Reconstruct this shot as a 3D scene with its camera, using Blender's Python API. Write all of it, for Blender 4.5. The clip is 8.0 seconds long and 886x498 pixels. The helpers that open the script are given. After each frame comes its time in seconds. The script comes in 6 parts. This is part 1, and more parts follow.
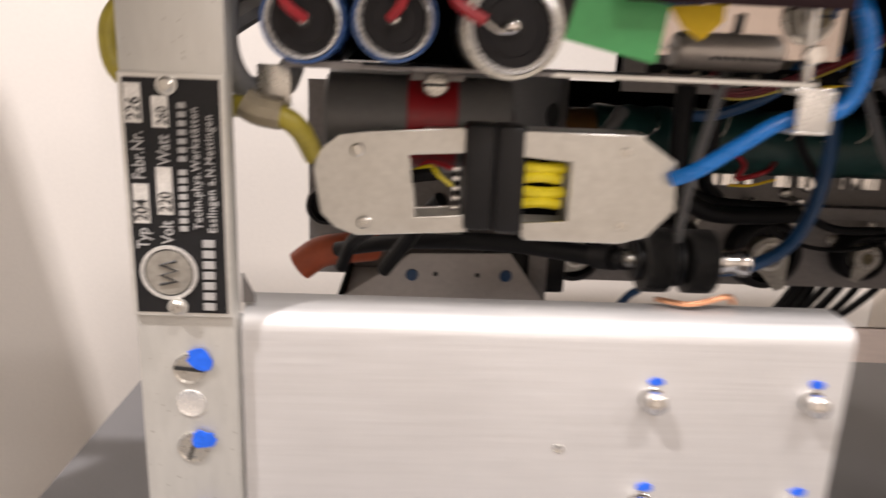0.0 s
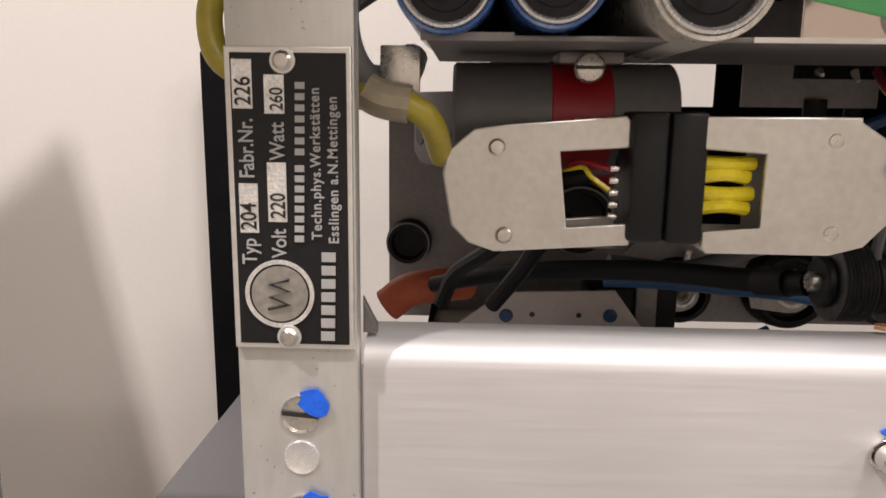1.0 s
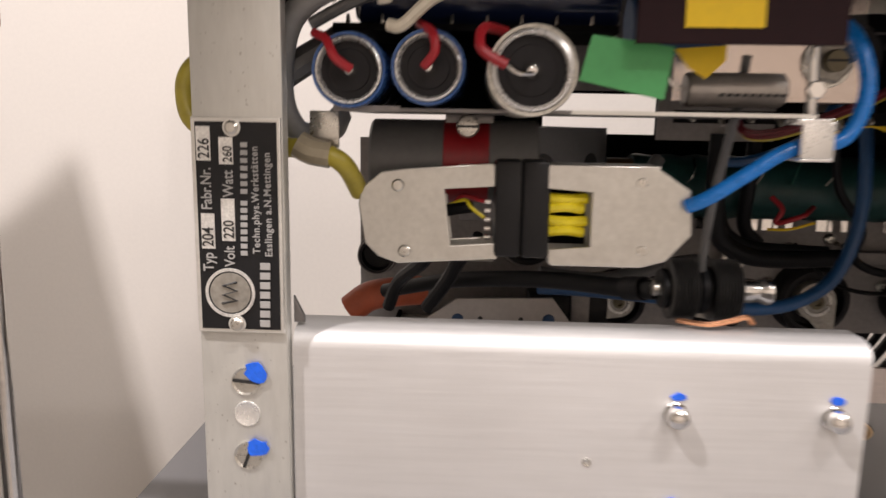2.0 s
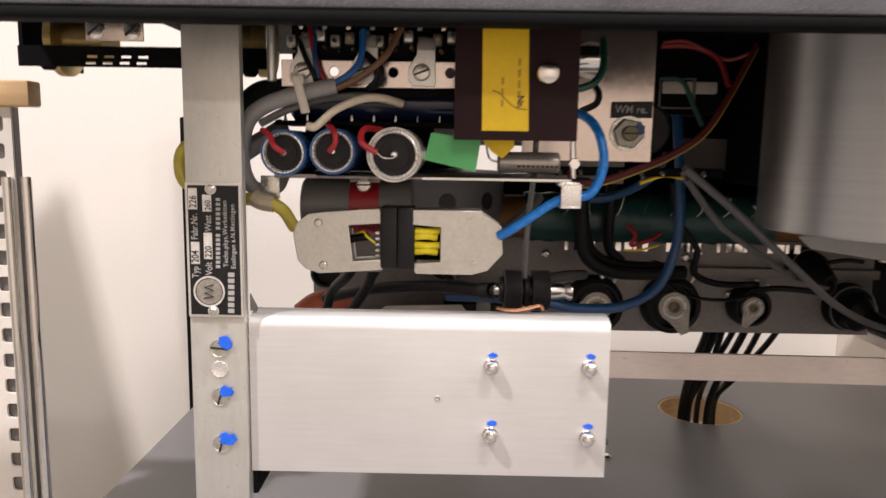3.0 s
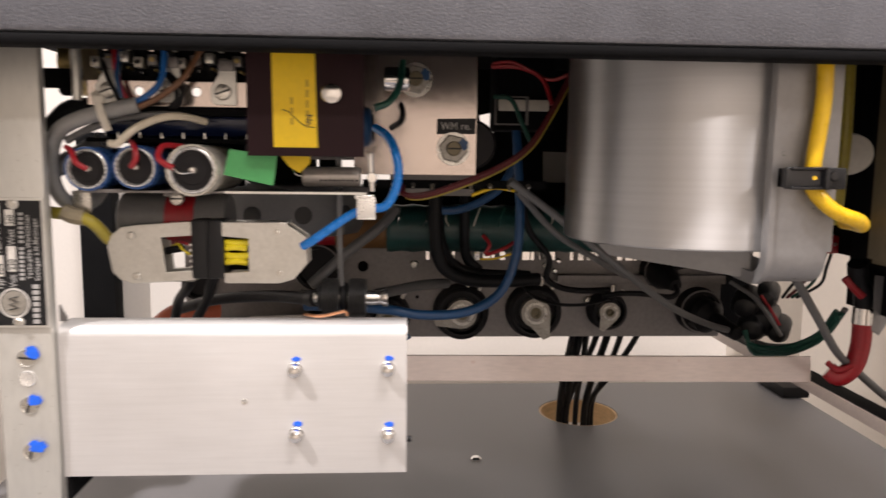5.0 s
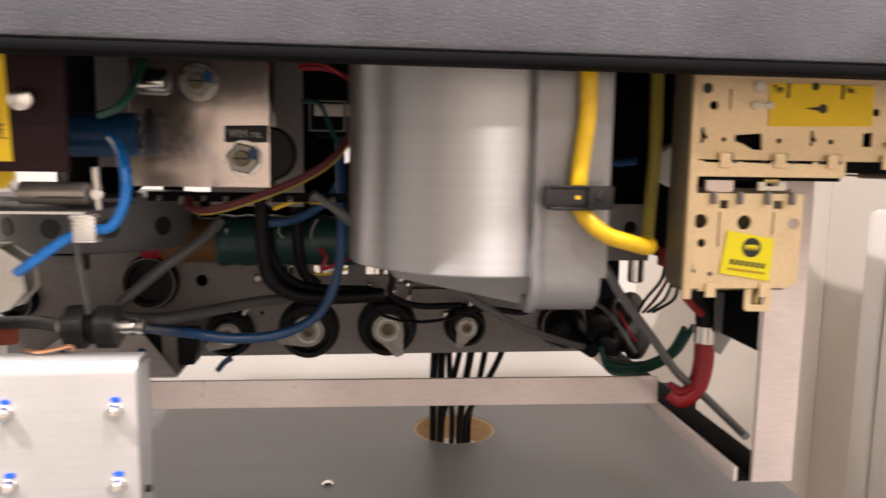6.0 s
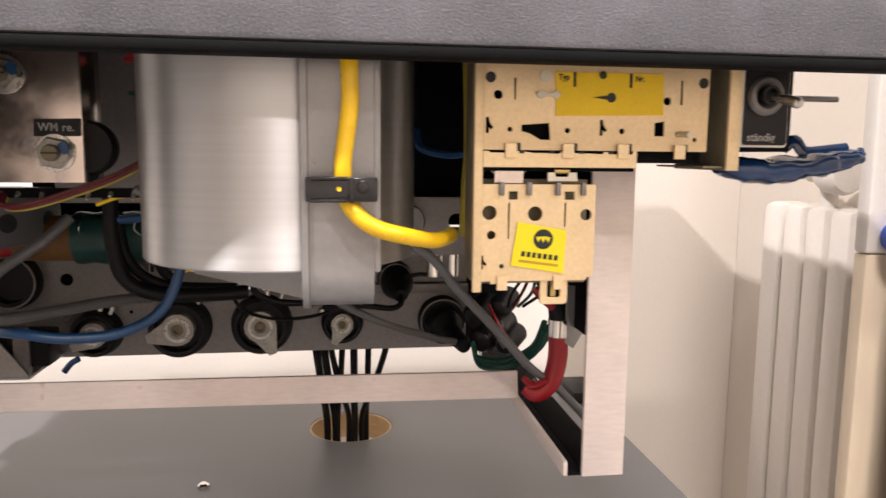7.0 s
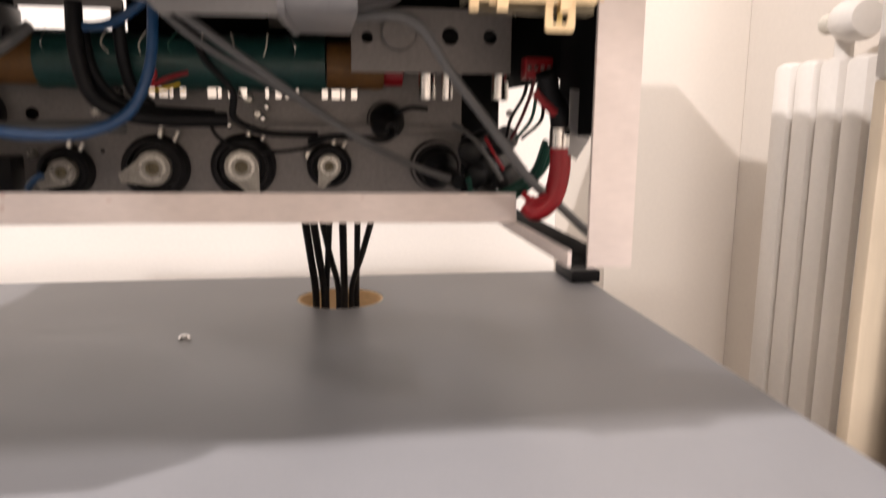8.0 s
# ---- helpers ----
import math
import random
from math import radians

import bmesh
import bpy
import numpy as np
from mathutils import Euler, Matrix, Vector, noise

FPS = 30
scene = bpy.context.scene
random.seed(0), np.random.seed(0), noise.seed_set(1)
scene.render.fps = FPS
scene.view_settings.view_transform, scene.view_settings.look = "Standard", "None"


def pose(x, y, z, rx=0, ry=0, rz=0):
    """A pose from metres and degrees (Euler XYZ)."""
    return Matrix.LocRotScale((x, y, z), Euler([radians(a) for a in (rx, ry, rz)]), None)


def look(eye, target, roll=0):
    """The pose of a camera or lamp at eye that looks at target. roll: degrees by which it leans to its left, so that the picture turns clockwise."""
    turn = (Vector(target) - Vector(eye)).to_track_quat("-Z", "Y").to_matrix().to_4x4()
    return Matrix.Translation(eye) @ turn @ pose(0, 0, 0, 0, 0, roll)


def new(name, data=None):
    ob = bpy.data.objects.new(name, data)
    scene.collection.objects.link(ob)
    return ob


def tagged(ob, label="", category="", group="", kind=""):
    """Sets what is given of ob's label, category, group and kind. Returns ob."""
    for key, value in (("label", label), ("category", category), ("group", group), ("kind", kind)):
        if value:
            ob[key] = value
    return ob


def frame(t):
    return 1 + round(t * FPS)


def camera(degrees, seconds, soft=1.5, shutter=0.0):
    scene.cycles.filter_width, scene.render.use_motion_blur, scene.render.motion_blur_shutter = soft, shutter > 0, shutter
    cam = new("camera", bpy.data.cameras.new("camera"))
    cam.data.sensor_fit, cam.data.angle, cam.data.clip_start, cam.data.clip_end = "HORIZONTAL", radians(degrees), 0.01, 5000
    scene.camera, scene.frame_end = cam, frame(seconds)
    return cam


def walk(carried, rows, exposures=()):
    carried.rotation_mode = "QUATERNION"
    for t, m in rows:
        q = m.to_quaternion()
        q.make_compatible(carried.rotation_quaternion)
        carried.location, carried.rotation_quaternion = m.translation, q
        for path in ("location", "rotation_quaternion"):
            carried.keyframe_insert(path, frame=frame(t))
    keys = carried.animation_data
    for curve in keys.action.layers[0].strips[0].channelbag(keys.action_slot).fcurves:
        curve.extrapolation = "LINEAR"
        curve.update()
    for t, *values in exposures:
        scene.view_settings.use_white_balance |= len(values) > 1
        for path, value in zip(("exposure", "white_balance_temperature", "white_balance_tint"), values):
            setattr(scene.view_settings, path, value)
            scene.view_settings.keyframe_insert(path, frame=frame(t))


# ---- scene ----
cam = camera(62.88, 8.0, shutter=0.5)
PATH = [
    (0, (0.00288, 0.01847, 0.95021), (0.07768, 1.94897, 0.43295), 2.388),
    (0.5, (-0.02427, 0.05776, 0.93024), (-0.07261, 2.00753, 0.48742), 1.032),
    (1, (-0.02076, 0.05219, 0.93199), (-0.08717, 2.01511, 0.55445), 0.704),
    (1.5, (-0.01201, 0.03783, 0.93468), (-0.07944, 2.00692, 0.59097), 0.850),
    (2, (0.00940, -0.00251, 0.94339), (-0.07265, 1.96552, 0.59676), 0.969),
    (2.2, (0.01984, -0.02912, 0.95015), (-0.05481, 1.93543, 0.58278), 1.131),
    (3.3, (0.05673, -0.14583, 0.96478), (0.05378, 1.83783, 0.70970), 0.635),
    (3.5, (0.06155, -0.15373, 0.96719), (0.06394, 1.83045, 0.71619), 0.523),
    (4, (0.07070, -0.15874, 0.96617), (0.09381, 1.82598, 0.72055), 0.439),
    (4.2, (0.07461, -0.15877, 0.96380), (0.10807, 1.82684, 0.72664), 0.442),
    (5.3, (0.14272, -0.14005, 0.96338), (0.29319, 1.83870, 0.71454), 0.822),
    (5.5, (0.15922, -0.13428, 0.96691), (0.32566, 1.84307, 0.71714), 0.888),
    (6, (0.22063, -0.11654, 0.97219), (0.44133, 1.85553, 0.72272), 0.938),
    (6.5, (0.27479, -0.11342, 0.96985), (0.53342, 1.85398, 0.71997), 0.762),
    (7, (0.30923, -0.11957, 0.97096), (0.58698, 1.84424, 0.71348), 0.563),
    (7.5, (0.32518, -0.12224, 0.96335), (0.61248, 1.83551, 0.67236), 0.540),
    (7.8, (0.32026, -0.10178, 0.91010), (0.60453, 1.84619, 0.55709), 0.477),
    (8, (0.31294, -0.09960, 0.86555), (0.60740, 1.84698, 0.51327), 0.515),
]
walk(cam, [(t, look(eye, target, roll)) for t, eye, target, roll in PATH], [(0, -0.82), (0.5, -1.14), (1, -1.18), (1.5, -1.14), (2, -1.02), (3.5, -0.76), (5.5, -0.60), (7, -0.30), (8, -0.28)])

# ---- world and light ----
world = bpy.data.worlds.new("room_dark")
world.use_nodes = True
world.node_tree.nodes["Background"].inputs[0].default_value = (0.9, 0.93, 1.0, 1)
world.node_tree.nodes["Background"].inputs[1].default_value = 0.05
scene.world = world


def area_lamp(name, eye, target, sx, sy, watts, colour):
    data = bpy.data.lights.new(name, "AREA")
    data.shape, data.size, data.size_y, data.energy, data.color = "RECTANGLE", sx, sy, watts, colour
    ob = new(name, data)
    ob.matrix_world = look(eye, target)
    return ob


# the last lamp is an added frontal fill; the others follow cast shadows
LAMPS = ((-0.85, -0.42, 0.06, 0.06, 90), (2.05, -1.15, 0.2, 0.5, 52), (0.45, -0.45, 0.4, 0.14, 42), (0.5, -1.7, 0.5, 0.14, 33))
for lamp_x, lamp_y, wide, long, watts in LAMPS:
    area_lamp("ceiling_lamp_light", (lamp_x, lamp_y, 2.44), (lamp_x, lamp_y + 0.001, 0), wide, long, watts, (1.0, 0.92, 0.91))

# ---- materials ----


def material(name, colour, rough=0.5, metal=0.0, vary=0.12, grain=400.0, stain=25.0, bump=0.0, stretch=(1, 1, 1), coat=0.0, speck=None, aniso=0.0, uneven=0.08):
    """A surface with a base colour, fine grain, broad stains and relief. grain and stain: patches a metre."""
    m = bpy.data.materials.new(name)
    m.use_nodes = True
    nt = m.node_tree
    bsdf = nt.nodes["Principled BSDF"]
    tc = nt.nodes.new("ShaderNodeTexCoord")
    mp = nt.nodes.new("ShaderNodeMapping")
    mp.inputs["Scale"].default_value = stretch
    nt.links.new(tc.outputs["Object"], mp.inputs["Vector"])
    fine = nt.nodes.new("ShaderNodeTexNoise")
    fine.inputs["Scale"].default_value, fine.inputs["Detail"].default_value = grain, 3
    nt.links.new(mp.outputs["Vector"], fine.inputs["Vector"])
    broad = nt.nodes.new("ShaderNodeTexNoise")
    broad.inputs["Scale"].default_value, broad.inputs["Detail"].default_value = stain, 4
    nt.links.new(tc.outputs["Object"], broad.inputs["Vector"])
    mix = nt.nodes.new("ShaderNodeMath")
    mix.operation = "ADD"
    nt.links.new(fine.outputs["Fac"], mix.inputs[0])
    nt.links.new(broad.outputs["Fac"], mix.inputs[1])
    ramp = nt.nodes.new("ShaderNodeMapRange")
    ramp.inputs["From Min"].default_value, ramp.inputs["From Max"].default_value = 0.6, 1.4
    ramp.inputs["To Min"].default_value, ramp.inputs["To Max"].default_value = 1 - vary, 1 + vary
    nt.links.new(mix.outputs[0], ramp.inputs["Value"])
    scaled = nt.nodes.new("ShaderNodeVectorMath")
    scaled.operation = "SCALE"
    scaled.inputs[0].default_value = colour[:3]
    nt.links.new(ramp.outputs[0], scaled.inputs["Scale"])
    last = scaled.outputs[0]
    if speck:
        vor = nt.nodes.new("ShaderNodeTexNoise")
        vor.inputs["Scale"].default_value, vor.inputs["Detail"].default_value = speck[0], 1
        nt.links.new(tc.outputs["Object"], vor.inputs["Vector"])
        cut = nt.nodes.new("ShaderNodeMapRange")
        cut.inputs["From Min"].default_value, cut.inputs["From Max"].default_value = speck[1], speck[1] + 0.06
        nt.links.new(vor.outputs["Fac"], cut.inputs["Value"])
        over = nt.nodes.new("ShaderNodeMix")
        over.data_type = "RGBA"
        nt.links.new(cut.outputs[0], over.inputs["Factor"])
        nt.links.new(last, over.inputs["A"])
        over.inputs["B"].default_value = (*speck[2], 1)
        last = over.outputs["Result"]
    nt.links.new(last, bsdf.inputs["Base Color"])
    rr = nt.nodes.new("ShaderNodeMapRange")
    rr.inputs["From Min"].default_value, rr.inputs["From Max"].default_value = 0.6, 1.4
    rr.inputs["To Min"].default_value, rr.inputs["To Max"].default_value = max(0.04, rough - uneven), min(1, rough + uneven)
    nt.links.new(mix.outputs[0], rr.inputs["Value"])
    nt.links.new(rr.outputs[0], bsdf.inputs["Roughness"])
    bsdf.inputs["Metallic"].default_value = metal
    bsdf.inputs["Coat Weight"].default_value = coat
    if aniso:
        bsdf.inputs["Anisotropic"].default_value = aniso
    if bump:
        b = nt.nodes.new("ShaderNodeBump")
        b.inputs["Strength"].default_value, b.inputs["Distance"].default_value = bump, 0.0006
        nt.links.new(fine.outputs["Fac"], b.inputs["Height"])
        nt.links.new(b.outputs["Normal"], bsdf.inputs["Normal"])
    return m


ALU = material("brushed_aluminium", (0.74, 0.73, 0.69), 0.42, 0.8, 0.10, 700, 40, 0.08, (0.06, 1, 1))
ALU_UP = material("brushed_aluminium_upright", (0.60, 0.59, 0.55), 0.45, 0.55, 0.07, 600, 60, 0.08, (1, 1, 0.25), 0.0, (800, 0.72, (0.38, 0.36, 0.32)))
PANEL = material("satin_aluminium_sheet", (0.63, 0.62, 0.61), 0.55, 0.62, 0.06, 900, 18, 0.06, (0.04, 1, 1))
SHELL = material("pressed_aluminium", (0.62, 0.61, 0.57), 0.36, 0.9, 0.12, 500, 90, 0.08)
RAIL = material("worn_galvanised_steel", (0.80, 0.70, 0.65), 0.45, 0.18, 0.10, 500, 30, 0.08, (0.2, 1, 1), 0.0, (60, 0.72, (0.62, 0.44, 0.38)))
CHROME = material("bright_nickel", (0.80, 0.78, 0.75), 0.16, 1.0, 0.06, 300, 60)
SCREW = material("cut_steel_screw", (0.62, 0.60, 0.55), 0.30, 0.95, 0.15, 900, 200, 0.1)
TURNED = material("turned_steel", (0.58, 0.58, 0.585), 0.45, 1.0, 0.10, 260, 5, 0.03, (0.02, 0.02, 1.6), 0.0, None, 0.78, 0.05)
groove = TURNED.node_tree.nodes.new("ShaderNodeTangent")
groove.direction_type, groove.axis = "RADIAL", "Z"
TURNED.node_tree.links.new(groove.outputs[0], TURNED.node_tree.nodes["Principled BSDF"].inputs["Tangent"])
TURNED.node_tree.nodes["Principled BSDF"].inputs["Anisotropic Rotation"].default_value = 0.25
STRAP = material("grey_enamelled_steel", (0.27, 0.265, 0.265), 0.34, 0.35, 0.1, 300, 20, 0.04)
SHEET = material("dull_zinc_sheet", (0.205, 0.192, 0.185), 0.48, 0.6, 0.2, 300, 22, 0.08)
WARM = material("tinned_steel_sheet", (0.60, 0.52, 0.47), 0.19, 0.92, 0.13, 400, 30, 0.03)
DULLMETAL = material("dull_plated_lug", (0.36, 0.34, 0.30), 0.42, 0.6, 0.3, 500, 160, 0.2)
TINCAN = material("printed_tin_can", (0.48, 0.45, 0.42), 0.35, 0.5, 0.15, 500, 120, 0.05)
FOOTGREY = material("light_grey_steel", (0.50, 0.47, 0.44), 0.5, 0.3, 0.12, 300, 30, 0.05)
CERAMIC = material("stained_ceramic", (0.30, 0.28, 0.24), 0.45, 0, 0.3, 400, 120, 0.1)
GOLD = material("yellow_passivated_steel", (0.78, 0.60, 0.36), 0.42, 0.4, 0.12, 500, 35, 0.06)
OLIVE = material("dull_passivated_steel", (0.20, 0.17, 0.11), 0.5, 0.5, 0.2, 300, 30, 0.06)
COPPER = material("bare_copper", (0.72, 0.36, 0.20), 0.32, 0.95, 0.2, 900, 200)
BRASS = material("tarnished_brass", (0.50, 0.38, 0.16), 0.35, 0.9, 0.2, 500, 80)
BLACK = material("black_moulded_plastic", (0.010, 0.010, 0.011), 0.40, 0, 0.25, 900, 60, 0.05)
GLOSSBLACK = material("black_gloss_enamel", (0.010, 0.010, 0.011), 0.16, 0, 0.25, 300, 120, 0.25)
# black paint of real parts, also the fill that darkens the interior
MATT = material("black_crackle_paint_and_dark_fill", (0.006, 0.006, 0.0065), 0.75, 0, 0.3, 900, 40, 0.2)
BAKE = material("black_bakelite", (0.011, 0.010, 0.011), 0.55, 0, 0.25, 600, 120, 0.15)
RUBBER = material("black_cable_sheath", (0.007, 0.007, 0.008), 0.48, 0, 0.2, 600, 50, 0.04)
FERRITE = material("wound_black_lacquer", (0.035, 0.034, 0.033), 0.34, 0.2, 0.4, 800, 120, 0.5, (3, 0.5, 0.5))
DECK = material("grey_hammered_enamel", (0.116, 0.119, 0.136), 0.42, 0.1, 0.35, 1000, 25, 0.55, (1, 1, 1), 0.0, (1500, 0.64, (0.22, 0.22, 0.23)))
TABLE = material("dark_grey_laminate", (0.17, 0.168, 0.174), 0.42, 0, 0.12, 900, 8, 0.06)
WALL = material("white_wall_paint", (0.80, 0.76, 0.71), 0.85, 0, 0.03, 200, 2.5, 0.08)
WALL_SIDE = material("cream_wall_paint", (0.74, 0.68, 0.61), 0.8, 0, 0.03, 200, 2.5, 0.08)
CEIL = material("ceiling_paint", (0.78, 0.77, 0.75), 0.9, 0, 0.03, 100, 2)
# grey set to cut bounced light, also used for a shaded wall stand-in
DULL = material("low_bounce_grey", (0.42, 0.40, 0.37), 0.85, 0, 0.04, 200, 2.5, 0.05)
FLOOR = material("beige_linoleum", (0.32, 0.29, 0.26), 0.5, 0, 0.15, 120, 3, 0.03)
ENAMEL = material("white_radiator_enamel", (0.76, 0.72, 0.67), 0.45, 0, 0.04, 200, 6)
PALEWOOD = material("pale_birch_veneer", (0.68, 0.57, 0.43), 0.5, 0, 0.1, 120, 8, 0.06, (1, 1, 0.1))
WOOD = material("planed_pine", (0.62, 0.42, 0.22), 0.5, 0, 0.22, 120, 8, 0.1, (0.15, 1, 3))
CAPBLUE = material("blue_film_sleeve", (0.035, 0.095, 0.27), 0.28, 0, 0.15, 500, 80, 0.03)
CAPGREY = material("clear_yellowed_sleeve", (0.58, 0.55, 0.48), 0.3, 0.2, 0.12, 500, 60, 0.03)
CRIMP = material("crimped_aluminium_rim", (0.84, 0.83, 0.80), 0.28, 0.7, 0.08, 700, 90, 0.08)
GREYPVC = material("grey_cable_sheath", (0.13, 0.13, 0.13), 0.42, 0, 0.12, 500, 30, 0.05)
MIDGREY = material("light_grey_cable_sheath", (0.27, 0.27, 0.265), 0.42, 0, 0.12, 500, 30, 0.05)
LIGHTPVC = material("cream_wire_sleeve", (0.66, 0.60, 0.48), 0.45, 0, 0.1, 500, 60)
REDPVC = material("red_wire_sleeve", (0.36, 0.014, 0.022), 0.38, 0, 0.15, 500, 60, 0.04)
LOOMRED = material("maroon_wire_sleeve", (0.11, 0.008, 0.014), 0.4, 0, 0.2, 500, 50, 0.05)
DARKRED = material("dark_red_tape", (0.30, 0.008, 0.014), 0.42, 0, 0.2, 500, 50, 0.05)
BLUEPVC = material("bright_blue_sheath", (0.012, 0.20, 0.66), 0.27, 0, 0.12, 300, 40, 0.03)
NAVYGLOSS = material("navy_glossy_sleeve", (0.008, 0.014, 0.045), 0.16, 0, 0.1)
BLUECORE = material("mid_blue_core", (0.012, 0.10, 0.33), 0.35, 0, 0.15, 300, 40, 0.03)
NAVYPVC = material("dark_blue_sheath", (0.012, 0.06, 0.16), 0.35, 0, 0.15, 300, 40, 0.03)
YELPVC = material("yellow_sheath", (0.80, 0.50, 0.012), 0.32, 0, 0.1, 300, 40, 0.03)
OLIVEPVC = material("dull_yellow_sheath", (0.40, 0.33, 0.04), 0.4, 0, 0.18, 300, 40, 0.05)
SLEEVE = material("bright_yellow_sleeve", (0.80, 0.66, 0.02), 0.3, 0, 0.12, 700, 90, 0.03)
GREENPVC = material("dark_green_sleeve", (0.01, 0.07, 0.05), 0.4, 0, 0.15, 500, 60)
BROWNPVC = material("brown_sleeve", (0.16, 0.075, 0.035), 0.42, 0, 0.15, 500, 60)
TEAL = material("dark_teal_lacquer", (0.012, 0.055, 0.05), 0.4, 0, 0.25, 400, 50, 0.1)
KRAFT = material("brown_paper_wrap", (0.16, 0.075, 0.02), 0.6, 0, 0.25, 300, 40, 0.1)
MAROON = material("maroon_resin_board", (0.022, 0.009, 0.011), 0.6, 0, 0.15, 500, 25, 0.04)
LABEL = material("yellow_paper_label", (0.86, 0.58, 0.010), 0.55, 0, 0.06, 500, 25, 0.03)
STICKER = material("lemon_yellow_sticker", (0.86, 0.74, 0.008), 0.4, 0, 0.05, 500, 30)
GREEN = material("green_adhesive_tape", (0.085, 0.40, 0.13), 0.45, 0, 0.08, 500, 40, 0.03)
BLUEDAB = material("blue_marker_paint", (0.012, 0.12, 0.72), 0.4, 0, 0.25, 900, 250, 0.3)
INK = material("black_print_and_hole_shade", (0.015, 0.015, 0.015), 0.5, 0, 0.1)
WHITEINK = material("white_print", (0.36, 0.35, 0.335), 0.5, 0, 0.08)
PALEINK = material("faint_pencil", (0.52, 0.33, 0.02), 0.6, 0, 0.1)
STAMP = material("stamped_bright_field", (0.80, 0.79, 0.76), 0.35, 0.7, 0.25, 1500, 300, 0.4)
DIMWHITE = material("off_white_plastic", (0.62, 0.58, 0.50), 0.45, 0, 0.1, 300, 40)
BAG = material("dark_blue_plastic_film", (0.008, 0.035, 0.11), 0.12, 0, 0.2, 60, 20, 0.5, (1, 1, 1), 0.3)
LASH = material("yellowed_clear_plastic", (0.34, 0.29, 0.20), 0.35, 0, 0.2, 300, 60, 0.1)
ORANGE = material("orange_red_grip", (0.42, 0.09, 0.035), 0.5, 0, 0.2, 200, 40, 0.05)
KNOBBLUE = material("blue_knob_plastic", (0.02, 0.07, 0.45), 0.4, 0, 0.1)
GLOW = bpy.data.materials.new("lamp_diffuser")
GLOW.use_nodes = True
GLOW.node_tree.nodes["Principled BSDF"].inputs["Emission Color"].default_value = (1.0, 0.93, 0.85, 1)
GLOW.node_tree.nodes["Principled BSDF"].inputs["Emission Strength"].default_value = 6.0

# ---- building helpers ----
V = Vector


def thing(name, at, label, category, group="", kind=""):
    ob = new(name)
    ob.empty_display_size = 0.01
    ob.location = at
    return tagged(ob, label, category, group, kind)


def finish(ob, parent):
    if parent:
        ob.parent = parent
        if parent.type == "EMPTY":
            ob.matrix_parent_inverse = Matrix.Translation(-parent.location)
    return ob


def part(name, bm, mat, parent=None, label="", sharp=32):
    me = bpy.data.meshes.new(name)
    bm.to_mesh(me)
    bm.free()
    me.materials.append(mat)
    for p in me.polygons:
        p.use_smooth = True
    me.set_sharp_from_angle(angle=radians(sharp))
    return tagged(finish(new(name, me), parent), label)


def solo(name, bm, mat, label, category, group="", kind="", sharp=32):
    return tagged(part(name, bm, mat, None, label, sharp), label, category, group, kind)


def box(lo, hi, bevel=0.0, bm=None):
    bm = bm or bmesh.new()
    lo, hi = V(lo), V(hi)
    made = bmesh.ops.create_cube(bm, size=1.0, matrix=Matrix.Translation((lo + hi) / 2) @ Matrix.Diagonal((*(hi - lo), 1)))
    if bevel:
        edges = list({e for v in made["verts"] for e in v.link_edges})
        bmesh.ops.bevel(bm, geom=edges, offset=bevel, segments=2, profile=0.5, affect="EDGES")
    return bm


def along(a, b):
    a, b = V(a), V(b)
    return Matrix.Translation(a) @ (b - a).to_track_quat("Z", "Y").to_matrix().to_4x4(), (b - a).length


def lathe(a, b, profile, seg=28, bm=None):
    """A turned solid on the axis from a towards b; profile: radius, metres along."""
    bm = bm or bmesh.new()
    m, _ = along(a, b)
    rings = []
    for r, h in profile:
        if r < 1e-6:
            rings.append([bm.verts.new(m @ V((0, 0, h)))])
        else:
            rings.append([bm.verts.new(m @ V((r * math.cos(2 * math.pi * k / seg), r * math.sin(2 * math.pi * k / seg), h))) for k in range(seg)])
    for p, q in zip(rings, rings[1:]):
        for k in range(seg):
            l = (k + 1) % seg
            vs = [p[k], p[l], q[l], q[k]] if len(p) > 1 and len(q) > 1 else [p[0], q[l], q[k]] if len(p) == 1 and len(q) > 1 else [p[k], p[l], q[0]] if len(p) > 1 else None
            if vs:
                bm.faces.new(vs)
    bmesh.ops.recalc_face_normals(bm, faces=bm.faces)
    return bm


def rod(a, b, r, r2=None, seg=16, bm=None):
    n = (V(b) - V(a)).length
    r2 = r if r2 is None else r2
    c = min(r, r2, n) * 0.12
    return lathe(a, b, [(0, 0), (r - c, 0), (r, c), (r2, n - c), (r2 - c, n), (0, n)], seg, bm)


def ring(a, b, ro, ri, seg=28, bm=None):
    n = (V(b) - V(a)).length
    c = min(ro - ri, n) * 0.2
    return lathe(a, b, [(ri, 0), (ro - c, 0), (ro, c), (ro, n - c), (ro - c, n), (ri + c, n), (ri, n - c), (ri, 0)], seg, bm)


def smooth_line(pts, steps=6):
    pts = [V(p) for p in pts]
    if len(pts) < 3:
        return pts
    ext = [2 * pts[0] - pts[1]] + pts + [2 * pts[-1] - pts[-2]]
    out = []
    for i in range(1, len(ext) - 2):
        a, b, c, d = ext[i - 1:i + 3]
        for s in range(steps):
            t = s / steps
            out.append(0.5 * (2 * b + (c - a) * t + (2 * a - 5 * b + 4 * c - d) * t * t + (3 * b - a - 3 * c + d) * t ** 3))
    return out + [pts[-1]]


